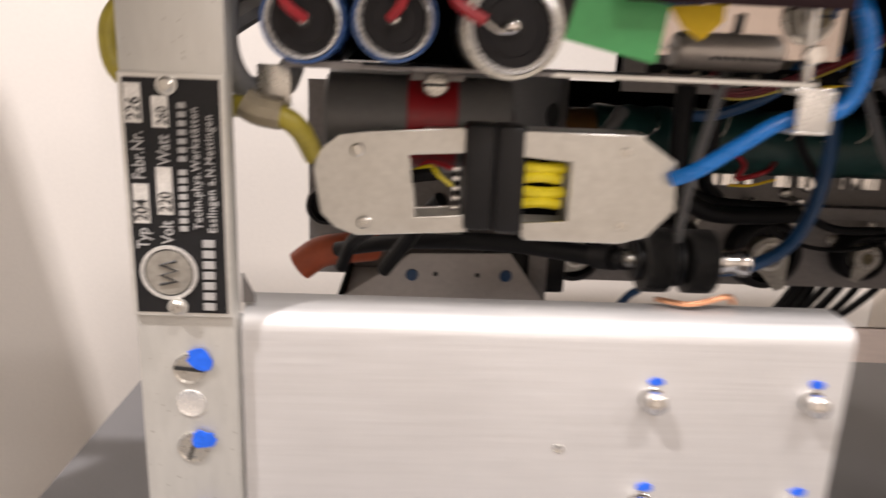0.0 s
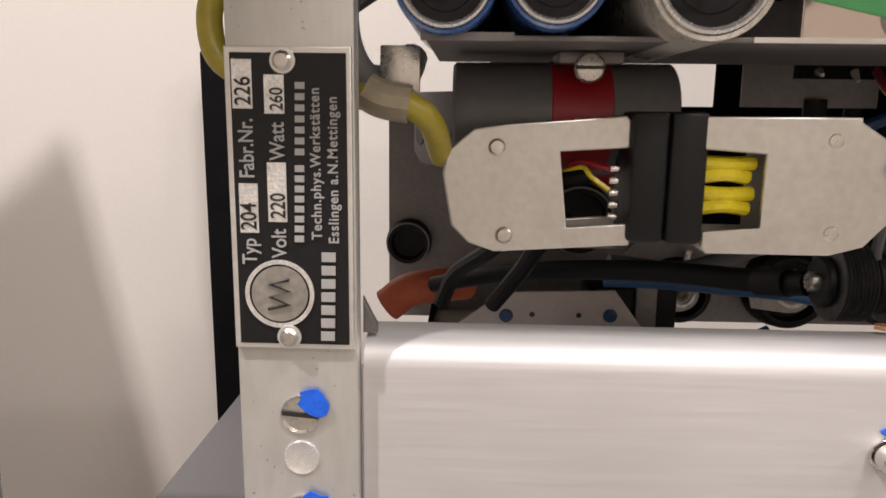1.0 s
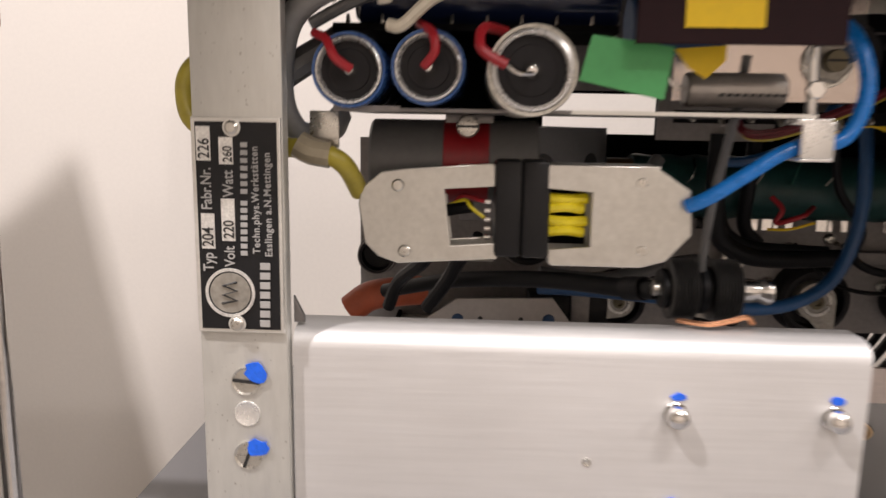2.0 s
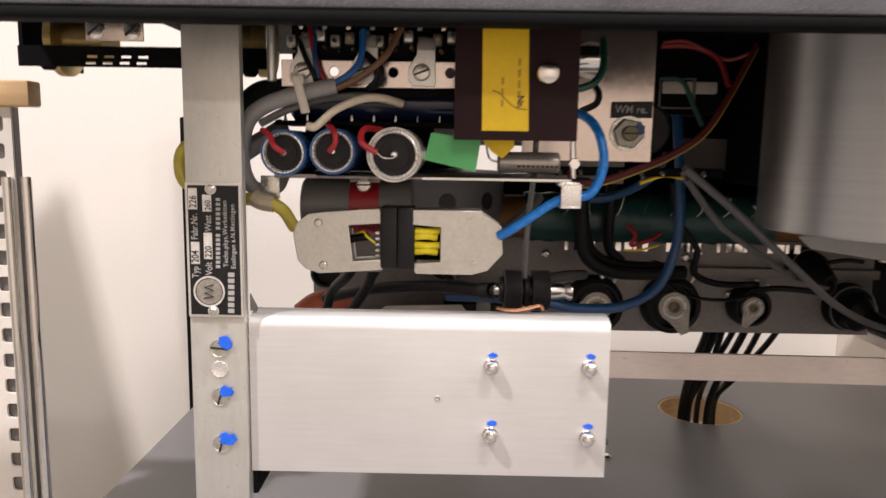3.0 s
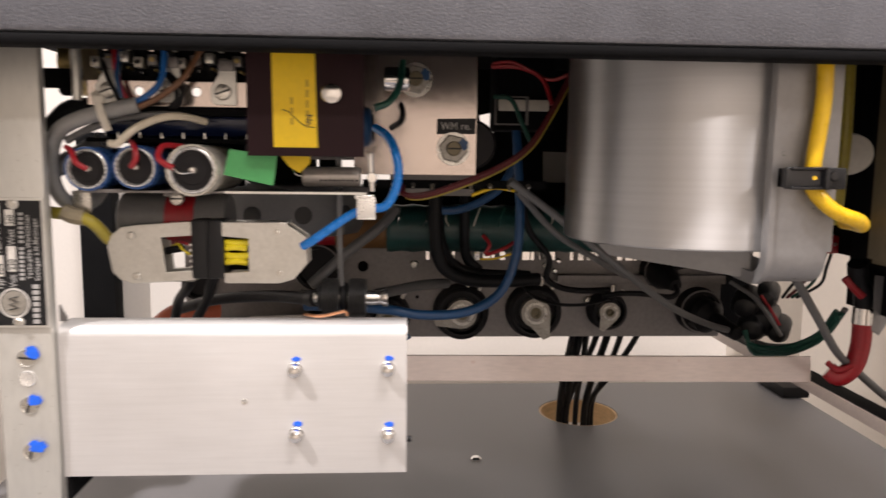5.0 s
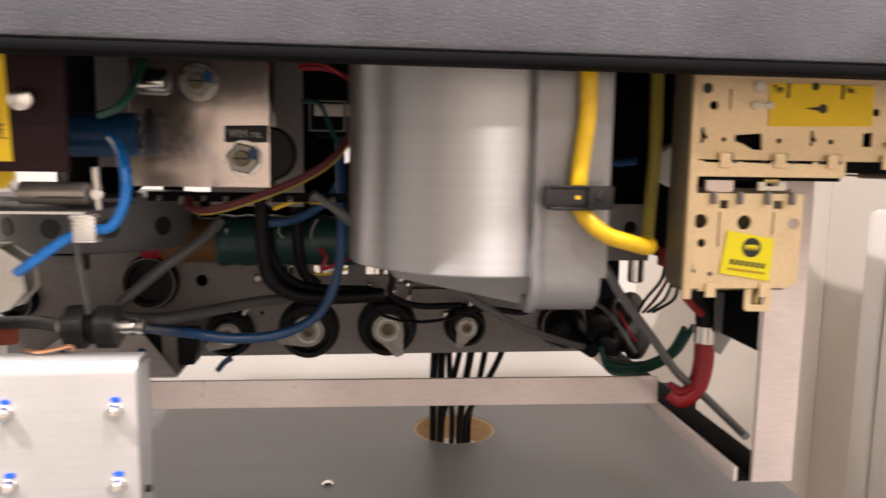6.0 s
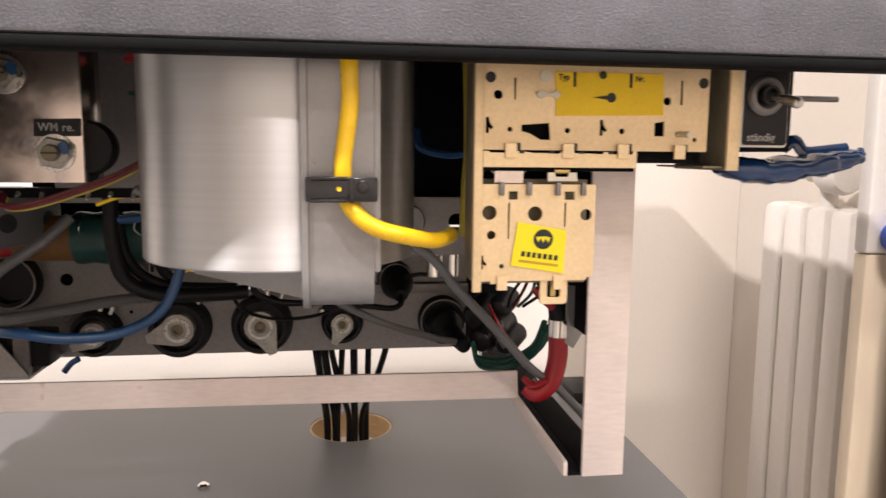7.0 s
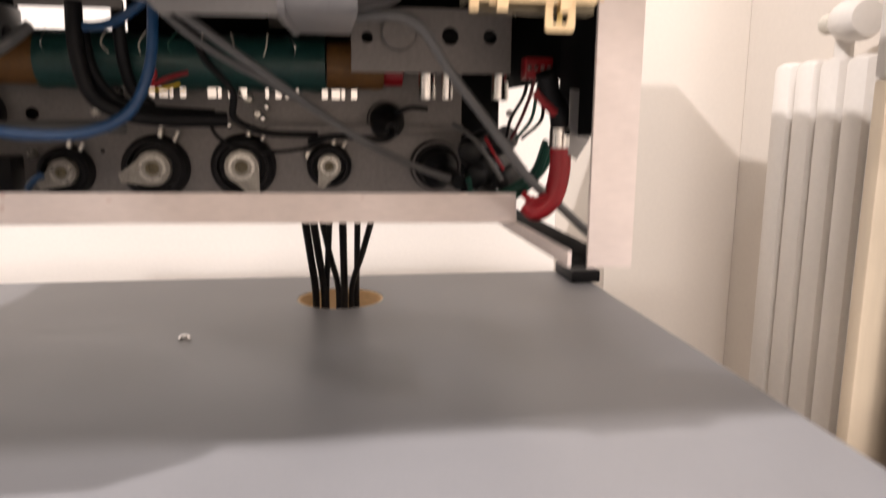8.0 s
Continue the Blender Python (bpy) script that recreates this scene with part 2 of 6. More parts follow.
def tube(pts, r, seg=9, bm=None, flat=1.0, steps=6):
    """A cable along a smooth line through pts."""
    bm = bm or bmesh.new()
    line = smooth_line(pts, steps)
    up, rings = V((0.13, 0.31, 0.94)).normalized(), []
    for i, p in enumerate(line):
        d = (line[min(i + 1, len(line) - 1)] - line[max(i - 1, 0)]).normalized()
        side = d.cross(up)
        if side.length < 0.05:
            side = d.cross(V((1, 0.2, 0)))
        side.normalize()
        up = side.cross(d).normalized()
        rings.append([bm.verts.new(p + r * math.cos(2 * math.pi * k / seg) * side * flat + r * math.sin(2 * math.pi * k / seg) * up) for k in range(seg)])
    for p, q in zip(rings, rings[1:]):
        for k in range(seg):
            bm.faces.new([p[k], p[(k + 1) % seg], q[(k + 1) % seg], q[k]])
    bm.faces.new(rings[0][::-1])
    bm.faces.new(rings[-1])
    bmesh.ops.recalc_face_normals(bm, faces=bm.faces)
    return bm


def from_curve(data):
    ob = bpy.data.objects.new("sketch", data)
    me = bpy.data.meshes.new_from_object(ob)
    bm = bmesh.new()
    bm.from_mesh(me)
    bpy.data.objects.remove(ob)
    bpy.data.curves.remove(data)
    bpy.data.meshes.remove(me)
    return bm


def sheet(outlines, y0, y1, bevel=0.0003):
    """A flat plate standing in the x-z plane from y0 to y1, cut to the outlines (the first one outside, then its holes)."""
    data = bpy.data.curves.new("sketch", "CURVE")
    data.dimensions, data.fill_mode = "2D", "BOTH"
    half = abs(y1 - y0) / 2
    data.extrude, data.bevel_depth, data.bevel_resolution, data.offset = max(half - bevel, 0), bevel, 1, -bevel
    for pts in outlines:
        sp = data.splines.new("POLY")
        sp.points.add(len(pts) - 1)
        for p, (x, z) in zip(sp.points, pts):
            p.co = (x, z, 0, 1)
        sp.use_cyclic_u = True
    bm = from_curve(data)
    bm.transform(Matrix(((1, 0, 0, 0), (0, 0, -1, (y0 + y1) / 2), (0, 1, 0, 0), (0, 0, 0, 1))))
    return bm


def circle(x, z, r, n=20):
    return [(x + r * math.cos(2 * math.pi * k / n), z + r * math.sin(2 * math.pi * k / n)) for k in range(n)]


def rect(x0, x1, z0, z1, c=0.0):
    if not c:
        return [(x0, z0), (x1, z0), (x1, z1), (x0, z1)]
    out = []
    for cx, cz, s in ((x1 - c, z0 + c, -90), (x1 - c, z1 - c, 0), (x0 + c, z1 - c, 90), (x0 + c, z0 + c, 180)):
        out += [(cx + c * math.cos(radians(s + a)), cz + c * math.sin(radians(s + a))) for a in (0, 30, 60, 90)]
    return out


def blob(x, z, r, seed, n=14, wide=1.0):
    rnd = random.Random(seed)
    return [(x + wide * r * (0.7 + 0.5 * rnd.random()) * math.cos(2 * math.pi * k / n), z + r * (0.65 + 0.5 * rnd.random()) * math.sin(2 * math.pi * k / n)) for k in range(n)]


def letters(words, size, at, up=False, squeeze=1.0, spread=1.0, bold=0.0):
    """Raised print facing -y that starts at the point at; up: it reads upwards."""
    data = bpy.data.curves.new("words", "FONT")
    data.body, data.size, data.extrude, data.space_character, data.offset = words, size, 0.00006, spread, bold
    bm = from_curve(data)
    bm.transform(Matrix.Diagonal((squeeze, 1, 1, 1)))
    turn = Matrix(((0, -1, 0, 0), (0, 0, -1, 0), (1, 0, 0, 0), (0, 0, 0, 1))) if up else Matrix(((1, 0, 0, 0), (0, 0, -1, 0), (0, 1, 0, 0), (0, 0, 0, 1)))
    bm.transform(Matrix.Translation(at) @ turn)
    return bm


def slotted_screw(name, x, y, z, r, angle, mat, parent, dome=0.35):
    """A slotted head on a face at y that looks to -y."""
    head = lathe((x, y, z), (x, y - 1, z), [(0, -0.0004), (r, -0.0004), (r, r * 0.18), (r * 0.85, r * dome * 0.8), (r * 0.4, r * dome), (0, r * dome)], 22)
    ob = part(name, head, mat, parent)
    slot = box((-r * 0.92, -0.0003, -r * 0.11), (r * 0.92, 0.0003, r * 0.11))
    slot.transform(Matrix.Translation((x, y - r * dome - 0.0001, z)) @ pose(0, 0, 0, 0, angle, 0))
    part("slot", slot, INK, ob)
    return ob


def hex_nut(name, x, y, z, r, h, mat, parent, turn=0):
    bm = lathe((x, y, z), (x, y - 1, z), [(0, 0), (r, 0), (r, h * 0.8), (r * 0.9, h), (0, h)], 6)
    bmesh.ops.rotate(bm, verts=bm.verts, cent=(x, y, z), matrix=Matrix.Rotation(radians(turn), 3, "Y"))
    return part(name, bm, mat, parent, "", 20)


for dark, gloss in ((BLACK, 0.30), (MATT, 0.06), (BAKE, 0.25), (RUBBER, 0.22), (MAROON, 0.15)):
    dark.node_tree.nodes["Principled BSDF"].inputs["Specular IOR Level"].default_value = gloss

# ---- the room ----
solo("floor", box((-2.2, -2.6, -0.05), (2.86, 1.03, 0.0)), FLOOR, "beige linoleum floor of the workshop", "floor", "", "structure")
solo("ceiling", box((-2.2, -2.6, 2.5), (2.86, 1.03, 2.56)), CEIL, "white painted ceiling", "ceiling", "", "structure")
solo("wall_back", box((-2.26, 0.97, 0), (0.6495, 1.03, 2.5)), WALL, "white painted wall behind the machine", "wall", "", "structure")
solo("wall_pier", box((0.65, 0.76, 0), (0.8225, 1.03, 2.5)), WALL_SIDE, "cream painted wall pier beside the radiator", "wall", "", "structure")
solo("wall_right", box((0.8230, 0.22, 0), (0.885, 0.82, 2.5)), WALL_SIDE, "cream painted side wall with a radiator", "wall", "", "structure")
# these four walls are unseen, added to close the room and set bounced light
solo("wall_return", box((0.8855, 0.22, 0), (2.8, 0.28, 2.5)), WALL_SIDE, "unseen cream wall return added to close the room", "wall", "", "structure")
solo("wall_side", box((2.8, -2.6, 0), (2.86, 0.28, 2.5)), DULL, "unseen far side wall, kept grey to limit bounced light", "wall", "", "structure")
solo("wall_left", box((-2.26, -2.6, 0), (-2.2, 0.9695, 2.5)), DULL, "unseen left wall, kept grey to limit bounced light", "wall", "", "structure")
solo("wall_front", box((-2.2, -2.66, 0), (2.86, -2.6, 2.5)), WALL_SIDE, "unseen wall facing the machine, kept cream to brighten reflections", "wall", "", "structure")
# fittings for all four lamps; the last has no known fixture
for lamp_x, lamp_y, wide, long, watts in LAMPS:
    lampbox = thing("ceiling_light", (lamp_x, lamp_y, 2.5), "long white light fitting with a bright diffuser, the last an added fill", "ceiling light", "ceiling lights")
    part("housing", box((lamp_x - wide / 2 - 0.03, lamp_y - long / 2 - 0.03, 2.45), (lamp_x + wide / 2 + 0.03, lamp_y + long / 2 + 0.03, 2.4995), 0.006), ENAMEL, lampbox)
    part("diffuser", box((lamp_x - wide / 2, lamp_y - long / 2, 2.446), (lamp_x + wide / 2, lamp_y + long / 2, 2.4496)), GLOW, lampbox, "glowing opal diffuser")

# radiator on the side wall
rad = thing("radiator", (0.79, 0.53, 0.55), "white enamelled column radiator on the side wall", "radiator")
for k in range(5):
    y = 0.600 - 0.036 * k
    part("column", box((0.765, y - 0.0155, 0.56), (0.810, y + 0.0155, 0.9250), 0.009), ENAMEL, rad)
    part("boss", rod((0.788, y - 0.0195, 0.60), (0.788, y + 0.0195, 0.60), 0.012), ENAMEL, rad)
    part("boss", rod((0.788, y - 0.0195, 0.895), (0.788, y + 0.0195, 0.895), 0.012), ENAMEL, rad)
valve = part("valve", rod((0.780, 0.528, 0.9200), (0.780, 0.528, 0.9500), 0.0085, 0.0080), ENAMEL, rad)
part("thermostat_head", lathe((0.778, 0.532, 0.9570), (0.770, 0.480, 0.9550), [(0, 0), (0.0120, 0.0), (0.0165, 0.006), (0.0190, 0.016), (0.0190, 0.034), (0.0150, 0.044), (0, 0.046)], 24), ENAMEL, valve, "white thermostat head")
part("valve_cap", lathe((0.778, 0.5325, 0.9570), (0.782, 0.60, 0.9575), [(0, 0), (0.0070, 0), (0.0070, 0.008), (0.0095, 0.010), (0.0095, 0.022), (0.0070, 0.025), (0, 0.025)], 18), DIMWHITE, valve, "ivory valve cap")
part("pipe", rod((0.788, 0.412, 0.60), (0.788, 0.412, 0.0), 0.006), ENAMEL, rad)
part("lower_valve", rod((0.788, 0.440, 0.60), (0.788, 0.405, 0.60), 0.012), ENAMEL, rad)
part("bracket", box((0.8095, 0.54, 0.8), (0.8229, 0.56, 0.82)), ENAMEL, rad)

# white appliance with a pale wooden base beside it, and a black rack
cup = thing("side_cabinet", (0.80, 0.40, 0), "white cabinet on a pale wooden base with a blue knob", "cabinet")
CX, CZ = 0.7110, 0.8980
part("upper_case", box((CX, 0.385, CZ), (0.8225, 0.40, 1.9), 0.003), ENAMEL, cup)
part("base", box((CX + 0.001, 0.386, 0), (0.8225, 0.40, CZ - 0.0005), 0.002), PALEWOOD, cup, "pale wooden base")
kb = (0.7200, 0.3720, 0.9120)
part("knob", lathe((kb[0] + 0.012, 0.3848, kb[2]), (kb[0], 0.30, kb[2]), [(0, 0), (0.009, 0), (0.0125, 0.005), (0.0125, 0.013), (0.009, 0.017), (0, 0.017)], 20), KNOBBLUE, cup, "round blue plastic knob")
rackpost = thing("equipment_rack", (0.80, 0.34, 0), "black steel equipment rack upright", "rack")
part("upright", box((0.7260, 0.33, 0), (0.8225, 0.36, 1.9), 0.003), MATT, rackpost)

# wooden-topped stand at the far left
SX, SY = -0.1960, 0.30
stand = thing("shelf_stand", (SX - 0.06, SY + 0.01, 0), "white perforated shelf upright with a pine board on top", "shelf")
part("board", box((SX - 0.16, SY, 0.9800), (SX, SY + 0.014, 0.9950), 0.0015), WOOD, stand, "pale pine board")
holes = []
for k in range(30):
    z = 0.9700 - 0.016 * k
    holes += [rect(SX - 0.028, SX - 0.0185, z - 0.0045, z + 0.0045, 0.002), rect(SX - 0.06, SX - 0.05, z - 0.0045, z + 0.0045, 0.002)]
part("upright", sheet([rect(SX - 0.10, SX - 0.0135, 0.46, 0.9800 - 0.0003)] + holes, SY + 0.004, SY + 0.006), ENAMEL, stand)
part("foot", box((SX - 0.10, SY + 0.004, 0.0), (SX - 0.0135, SY + 0.012, 0.4595), 0.001), ENAMEL, stand)
part("backing", box((SX - 0.10, SY + 0.0065, 0.46), (SX - 0.0135, SY + 0.012, 0.9800 - 0.0003)), SHEET, stand)
part("pipe", rod((SX - 0.017, SY + 0.002, 0.0), (SX - 0.017, SY + 0.002, 0.9390), 0.003), CHROME, stand, "bright metal tube")
part("pipe", rod((SX - 0.008, SY + 0.006, 0.0), (SX - 0.008, SY + 0.006, 0.9390), 0.003), CHROME, stand, "bright metal tube")

# unseen board added beside the table, cut to cast the slanted wall shadow
board = thing("leaning_board", (-0.6, 0.406, 0), "unseen grey board added to cast the slanted wall shadow", "board")
part("panel", sheet([[(-0.365, 0.0), (-0.608, 1.2507), (-0.659, 1.514), (-1.0255, 1.203), (-1.1, 0.0)]], 0.398, 0.414, 0.001), DULL, board)
part("edge_strip", box((-1.1, 0.39, 0.0), (-0.375, 0.3975, 0.05), 0.001), MATT, board)

# ---- the table ----
table = thing("table", (0.19, 0.35, 0), "dark grey laminate table with a round cable hole", "table")
HOLE = (0.3175, 0.616)
data = bpy.data.curves.new("sketch", "CURVE")
data.dimensions, data.fill_mode, data.extrude = "2D", "BOTH", 0.014
for pts in (rect(-0.215, 0.595, -0.03, 0.72), circle(*HOLE, 0.043, 32)):
    sp = data.splines.new("POLY")
    sp.points.add(len(pts) - 1)
    for p, (x, y) in zip(sp.points, pts):
        p.co = (x, y, 0, 1)
    sp.use_cyclic_u = True
top = from_curve(data)
top.transform(Matrix.Translation((0, 0, 0.674)))
part("tabletop", top, TABLE, table)
part("hole_lining", ring((*HOLE, 0.661), (*HOLE, 0.6875), 0.0428, 0.0405, 32), WOOD, table, "raw chipboard edge of the cable hole")
for x in (-0.19, 0.55):
    for y in (0.0, 0.68):
        part("leg", box((x, y, 0), (x + 0.035, y + 0.035, 0.6595), 0.003), MATT, table)
part("screw", lathe((0.191, 0.490, 0.688), (0.191, 0.490, 1), [(0, -0.002), (0.005, -0.002), (0.005, 0.002), (0.003, 0.0035), (0, 0.0035)], 16), CHROME, table, "bright screw head")
part("corner_block", box((0.5710, 0.6530, 0.6885), (0.6040, 0.715, 0.702), 0.002), RUBBER, table, "black rubber corner block")
steelpost = thing("steel_post", (-0.311, 0.92, 0), "black steel post standing behind the table", "post")
part("upright", box((-0.334, 0.905, 0.0045), (-0.288, 0.935, 0.9950), 0.002), MATT, steelpost)
part("foot_plate", box((-0.36, 0.88, 0.0), (-0.262, 0.96, 0.0043), 0.001), MATT, steelpost)

# ---- the deck above ----
deck = thing("deck_cover", (0.2, 0.2, 1.012), "dark grey hammered deck plate with a black rim", "deck plate")
part("fascia", box((-0.62, 0.158, 1.0118), (1.05, 0.170, 1.085), 0.003), DECK, deck)
part("top_plate", box((-0.175, 0.1702, 1.0500), (0.55, 0.625, 1.085), 0.002), MATT, deck, "black underside of the deck")
part("rim", box((-0.62, 0.1583, 1.0073), (1.05, 0.172, 1.0116), 0.0012), MATT, deck, "black rubber rim")

# ---- chassis frame ----
fr = thing("chassis_frame", (0.2, 0.3, 0.79), "bare aluminium chassis frame hanging under the deck", "frame")
part("bar", box((-0.0685, 0.196, 0.765), (-0.0432, 0.2015, 1.0498), 0.0005), ALU_UP, fr, "flat grey aluminium front bar, scuffed")
part("bar_flange", box((-0.0685, 0.2017, 0.765), (-0.0655, 0.222, 1.0498), 0.0004), ALU_UP, fr)
part("leg", box((0.4445, 0.26, 0.789), (0.4690, 0.263, 1.0498), 0.0004), RAIL, fr, "worn galvanised steel leg")
part("leg_flange", box((0.466, 0.2632, 0.789), (0.4690, 0.285, 1.0498), 0.0004), RAIL, fr)
part("cross_rail", sheet([[(0.0290, 0.8010), (0.4350, 0.7970), (0.4340, 0.8170), (0.0300, 0.8200)]], 0.374, 0.377, 0.0004), RAIL, fr, "worn galvanised cross rail")
part("cross_rail_flange", box((0.03, 0.3772, 0.7990), (0.4330, 0.40, 0.8005), 0.0004), RAIL, fr)
part("side_rail", box((0.4460, 0.2632, 0.789), (0.4658, 0.60, 0.7915), 0.0004), MATT, fr)
part("side_rail_web", box((0.4340, 0.262, 0.789), (0.4365, 0.60, 0.7975), 0.0004), RAIL, fr)
part("side_rail_floor", box((0.4367, 0.262, 0.7890), (0.4458, 0.60, 0.7912), 0.0003), MATT, fr)
part("side_plate", box((0.4650, 0.30, 0.856), (0.4658, 0.385, 1.0498), 0.0002), MATT, fr)
part("left_side_rail", box((-0.0430, 0.2017, 0.795), (-0.0405, 0.60, 0.81), 0.0004), MATT, fr)
part("gusset", sheet([[(-0.0431, 0.884), (-0.0431, 0.892), (-0.0400, 0.8858), (-0.0400, 0.884)]], 0.2035, 0.2055), SHEET, fr)
part("dimple", lathe((-0.0555, 0.1961, 0.8580), (-0.0555, 0.19, 0.8580), [(0.0040, 0.0), (0.0037, 0.0005), (0.0031, 0.0003), (0, 0.0002)], 24), CRIMP, fr, "shallow bright dimple")
for z, ang in ((0.8680, 5), (0.8450, -70), (0.8222, -75)):
    s = slotted_screw("screw", -0.0555, 0.1961, z, 0.0042, ang, SCREW, fr, 0.12)
    part("paint_dab", sheet([blob(-0.0525, z + 0.0026, 0.0032, int(z * 1e4), 14, 1.25)], 0.1949, 0.1953, 0.0001), BLUEDAB, s, "blue locking paint")

# ---- type plate ----
tp = thing("type_plate", (-0.056, 0.196, 0.884), "black and silver maker's type plate screwed to the bar", "name plate")
X0, Z0 = -0.0684, 0.8830
part("plate", sheet([rect(X0, X0 + 0.0248, Z0, Z0 + 0.0606)], 0.1946, 0.1958), ALU, tp)
part("black_field", sheet([rect(X0 + 0.0012, X0 + 0.0238, Z0 + 0.0011, Z0 + 0.0594)], 0.19435, 0.19465, 0.0001), BLACK, tp, "black enamel field")


def plate_point(px, py):
    left = 415 + (py - 92) * 0.0252
    return X0 + (px - left) * 0.0001185 + 0.0003, Z0 + 0.0606 - (py - 83) * 0.0001139


def field(px0, px1, py0, py1):
    a, b = plate_point(px0, (py0 + py1) / 2), plate_point(px1, (py0 + py1) / 2)
    return rect(a[0], b[0], plate_point(px0, py0)[1], plate_point(px0, py1)[1])


for f in ((437, 469, 402, 315), (427, 460, 187, 105), (485, 517, 382, 278), (480, 513, 195, 130)):
    part("stamped_field", sheet([field(*f)], 0.1941, 0.1944, 0.00005), STAMP, tp)
for words, px, py, size, ink in (
    ("Typ", 466, 458, 0.0042, WHITEINK), ("204", 466, 397, 0.0045, WHITEINK), ("Fabr.Nr.", 463, 306, 0.0042, WHITEINK), ("226", 458, 182, 0.0045, WHITEINK),
    ("Volt", 517, 446, 0.0042, WHITEINK), ("220", 515, 376, 0.0042, WHITEINK), ("Watt", 514, 274, 0.0042, WHITEINK), ("260", 511, 190, 0.0036, WHITEINK),
    ("Techn.phys.Werkstätten", 577, 412, 0.00285, WHITEINK), ("Esslingen a.N.Mettingen", 606, 419, 0.00285, WHITEINK),
):
    x, z = plate_point(px, py)
    part("lettering", letters(words, size, (x, 0.1940, z), True, 0.93 if len(words) > 9 else 0.82, 1.12 if len(words) > 9 else 1.0, 0.00005), INK if words.isdigit() else ink, tp)
for word_top, count, pitch in ((417, 8, 17.6), (265, 7, 18.6)):
    for k in range(count):
        start = word_top - k * pitch
        part("print_bar", sheet([field(531, 547, start, start - 11.5)], 0.1939, 0.1942, 0.00005), WHITEINK, tp)
for k in range(7):
    start = 597 - k * 24.2
    part("print_bar", sheet([field(577, 601, start, start - 17)], 0.1939, 0.1942, 0.00005), WHITEINK, tp)
cx, cz = plate_point(505, 512)
part("emblem_ring", sheet([circle(cx, cz, 0.0071, 36), circle(cx, cz, 0.0062, 36)], 0.1939, 0.1943, 0.00005), STAMP, tp)
part("emblem_disc", sheet([circle(cx, cz, 0.0058, 36)], 0.1940, 0.1943, 0.00005), DULLMETAL, tp)
zig = [(-0.0024, -0.0031), (0.0020, -0.0022), (-0.0020, -0.0006), (0.0020, 0.0006), (-0.0020, 0.0021), (0.0020, 0.0031)]
part("emblem", tube([(cx + a, 0.1938, cz + b) for a, b in zig], 0.00042, 6, steps=1), INK, tp)
for px, py, ang in ((511, 107, 60), (522, 591, 20)):
    x, z = plate_point(px, py)
    part("screw_washer", sheet([circle(x, z, 0.0025, 24)], 0.1937, 0.1942, 0.0001), ALU, tp)
    part("rivet", lathe((x, 0.1938, z), (x, 0.19, z), [(0.0019, 0), (0.0019, 0.0005), (0.0013, 0.001), (0, 0.0011)], 20), SCREW, tp)

# ---- front panel ----
fp = thing("cover_panel", (0.04, 0.2, 0.808), "satin aluminium cover panel with four round-headed bolts", "panel")
PX0, PX1, PZ0, PZ1 = -0.0425, 0.1235, 0.8078, 0.8832
prof = [(0.2150, PZ1 - 0.0), (0.2062, PZ1), (0.2042, PZ1 - 0.0003), (0.2022, PZ1 - 0.0011), (0.2006, PZ1 - 0.0024), (0.1996, PZ1 - 0.0042), (0.1992, PZ1 - 0.0062), (0.1992, PZ0)]
bm = bmesh.new()
outer = [(y, z) for y, z in prof] + [(y + 0.0015, z) for y, z in ((0.1992, PZ0), (0.1993, PZ1 - 0.0062), (0.2010, PZ1 - 0.0038), (0.2035, PZ1 - 0.0021), (0.2050, PZ1 - 0.0016))] + [(0.2150, PZ1 - 0.0015)]
side = []
for x in (PX0, PX1):
    side.append([bm.verts.new((x, y, z)) for y, z in outer])
n = len(outer)
for k in range(n):
    bm.faces.new([side[0][k], side[0][(k + 1) % n], side[1][(k + 1) % n], side[1][k]])
bm.faces.new(side[0][::-1])
bm.faces.new(side[1])
bmesh.ops.recalc_face_normals(bm, faces=bm.faces)
part("sheet", bm, PANEL, fp, "", 50)
part("end_flange", box((PX1 - 0.0016, 0.2008, PZ0), (PX1 - 0.0001, 0.22, PZ1 - 0.004), 0.0002), PANEL, fp)
for x, z in ((0.0692, 0.8610), (0.1142, 0.8612), (0.0694, 0.8282), (0.1144, 0.8275)):
    bolt = part("bolt", lathe((x, 0.1994, z), (x, 0.1, z), [(0.0021, 0), (0.0021, 0.0018), (0.0031, 0.0019), (0.0034, 0.0032), (0.0029, 0.0050), (0.0016, 0.0060), (0, 0.0063)], 24), CHROME, fp, "polished domed bolt")
    part("washer", ring((x, 0.1993, z), (x, 0.1982, z), 0.0036, 0.0019), CHROME, bolt)
    part("paint_dab", sheet([blob(x + 0.0005, z + 0.0052, 0.0014, int(x * 1e5 + z * 1e4), 12, 1.7)], 0.1987, 0.1991, 0.0001), BLUEDAB, bolt, "blue locking paint")
part("pin_hole", lathe((0.0445, 0.1992, 0.8450), (0.0445, 0.19, 0.8450), [(0.0014, 0.0), (0.0012, 0.0004), (0.0008, 0.0003), (0, -0.0005)], 16), SCREW, fp)
part("edge_screw", rod((0.1236, 0.207, 0.822), (0.1262, 0.207, 0.822), 0.0016), BLACK, fp)

# ---- plug and socket ----
CY = 0.2105
plug = thing("plug_connector", (-0.0040, 0.2100, 0.9010), "grey metal plug shell with a black contact body", "connector", "connector pair")
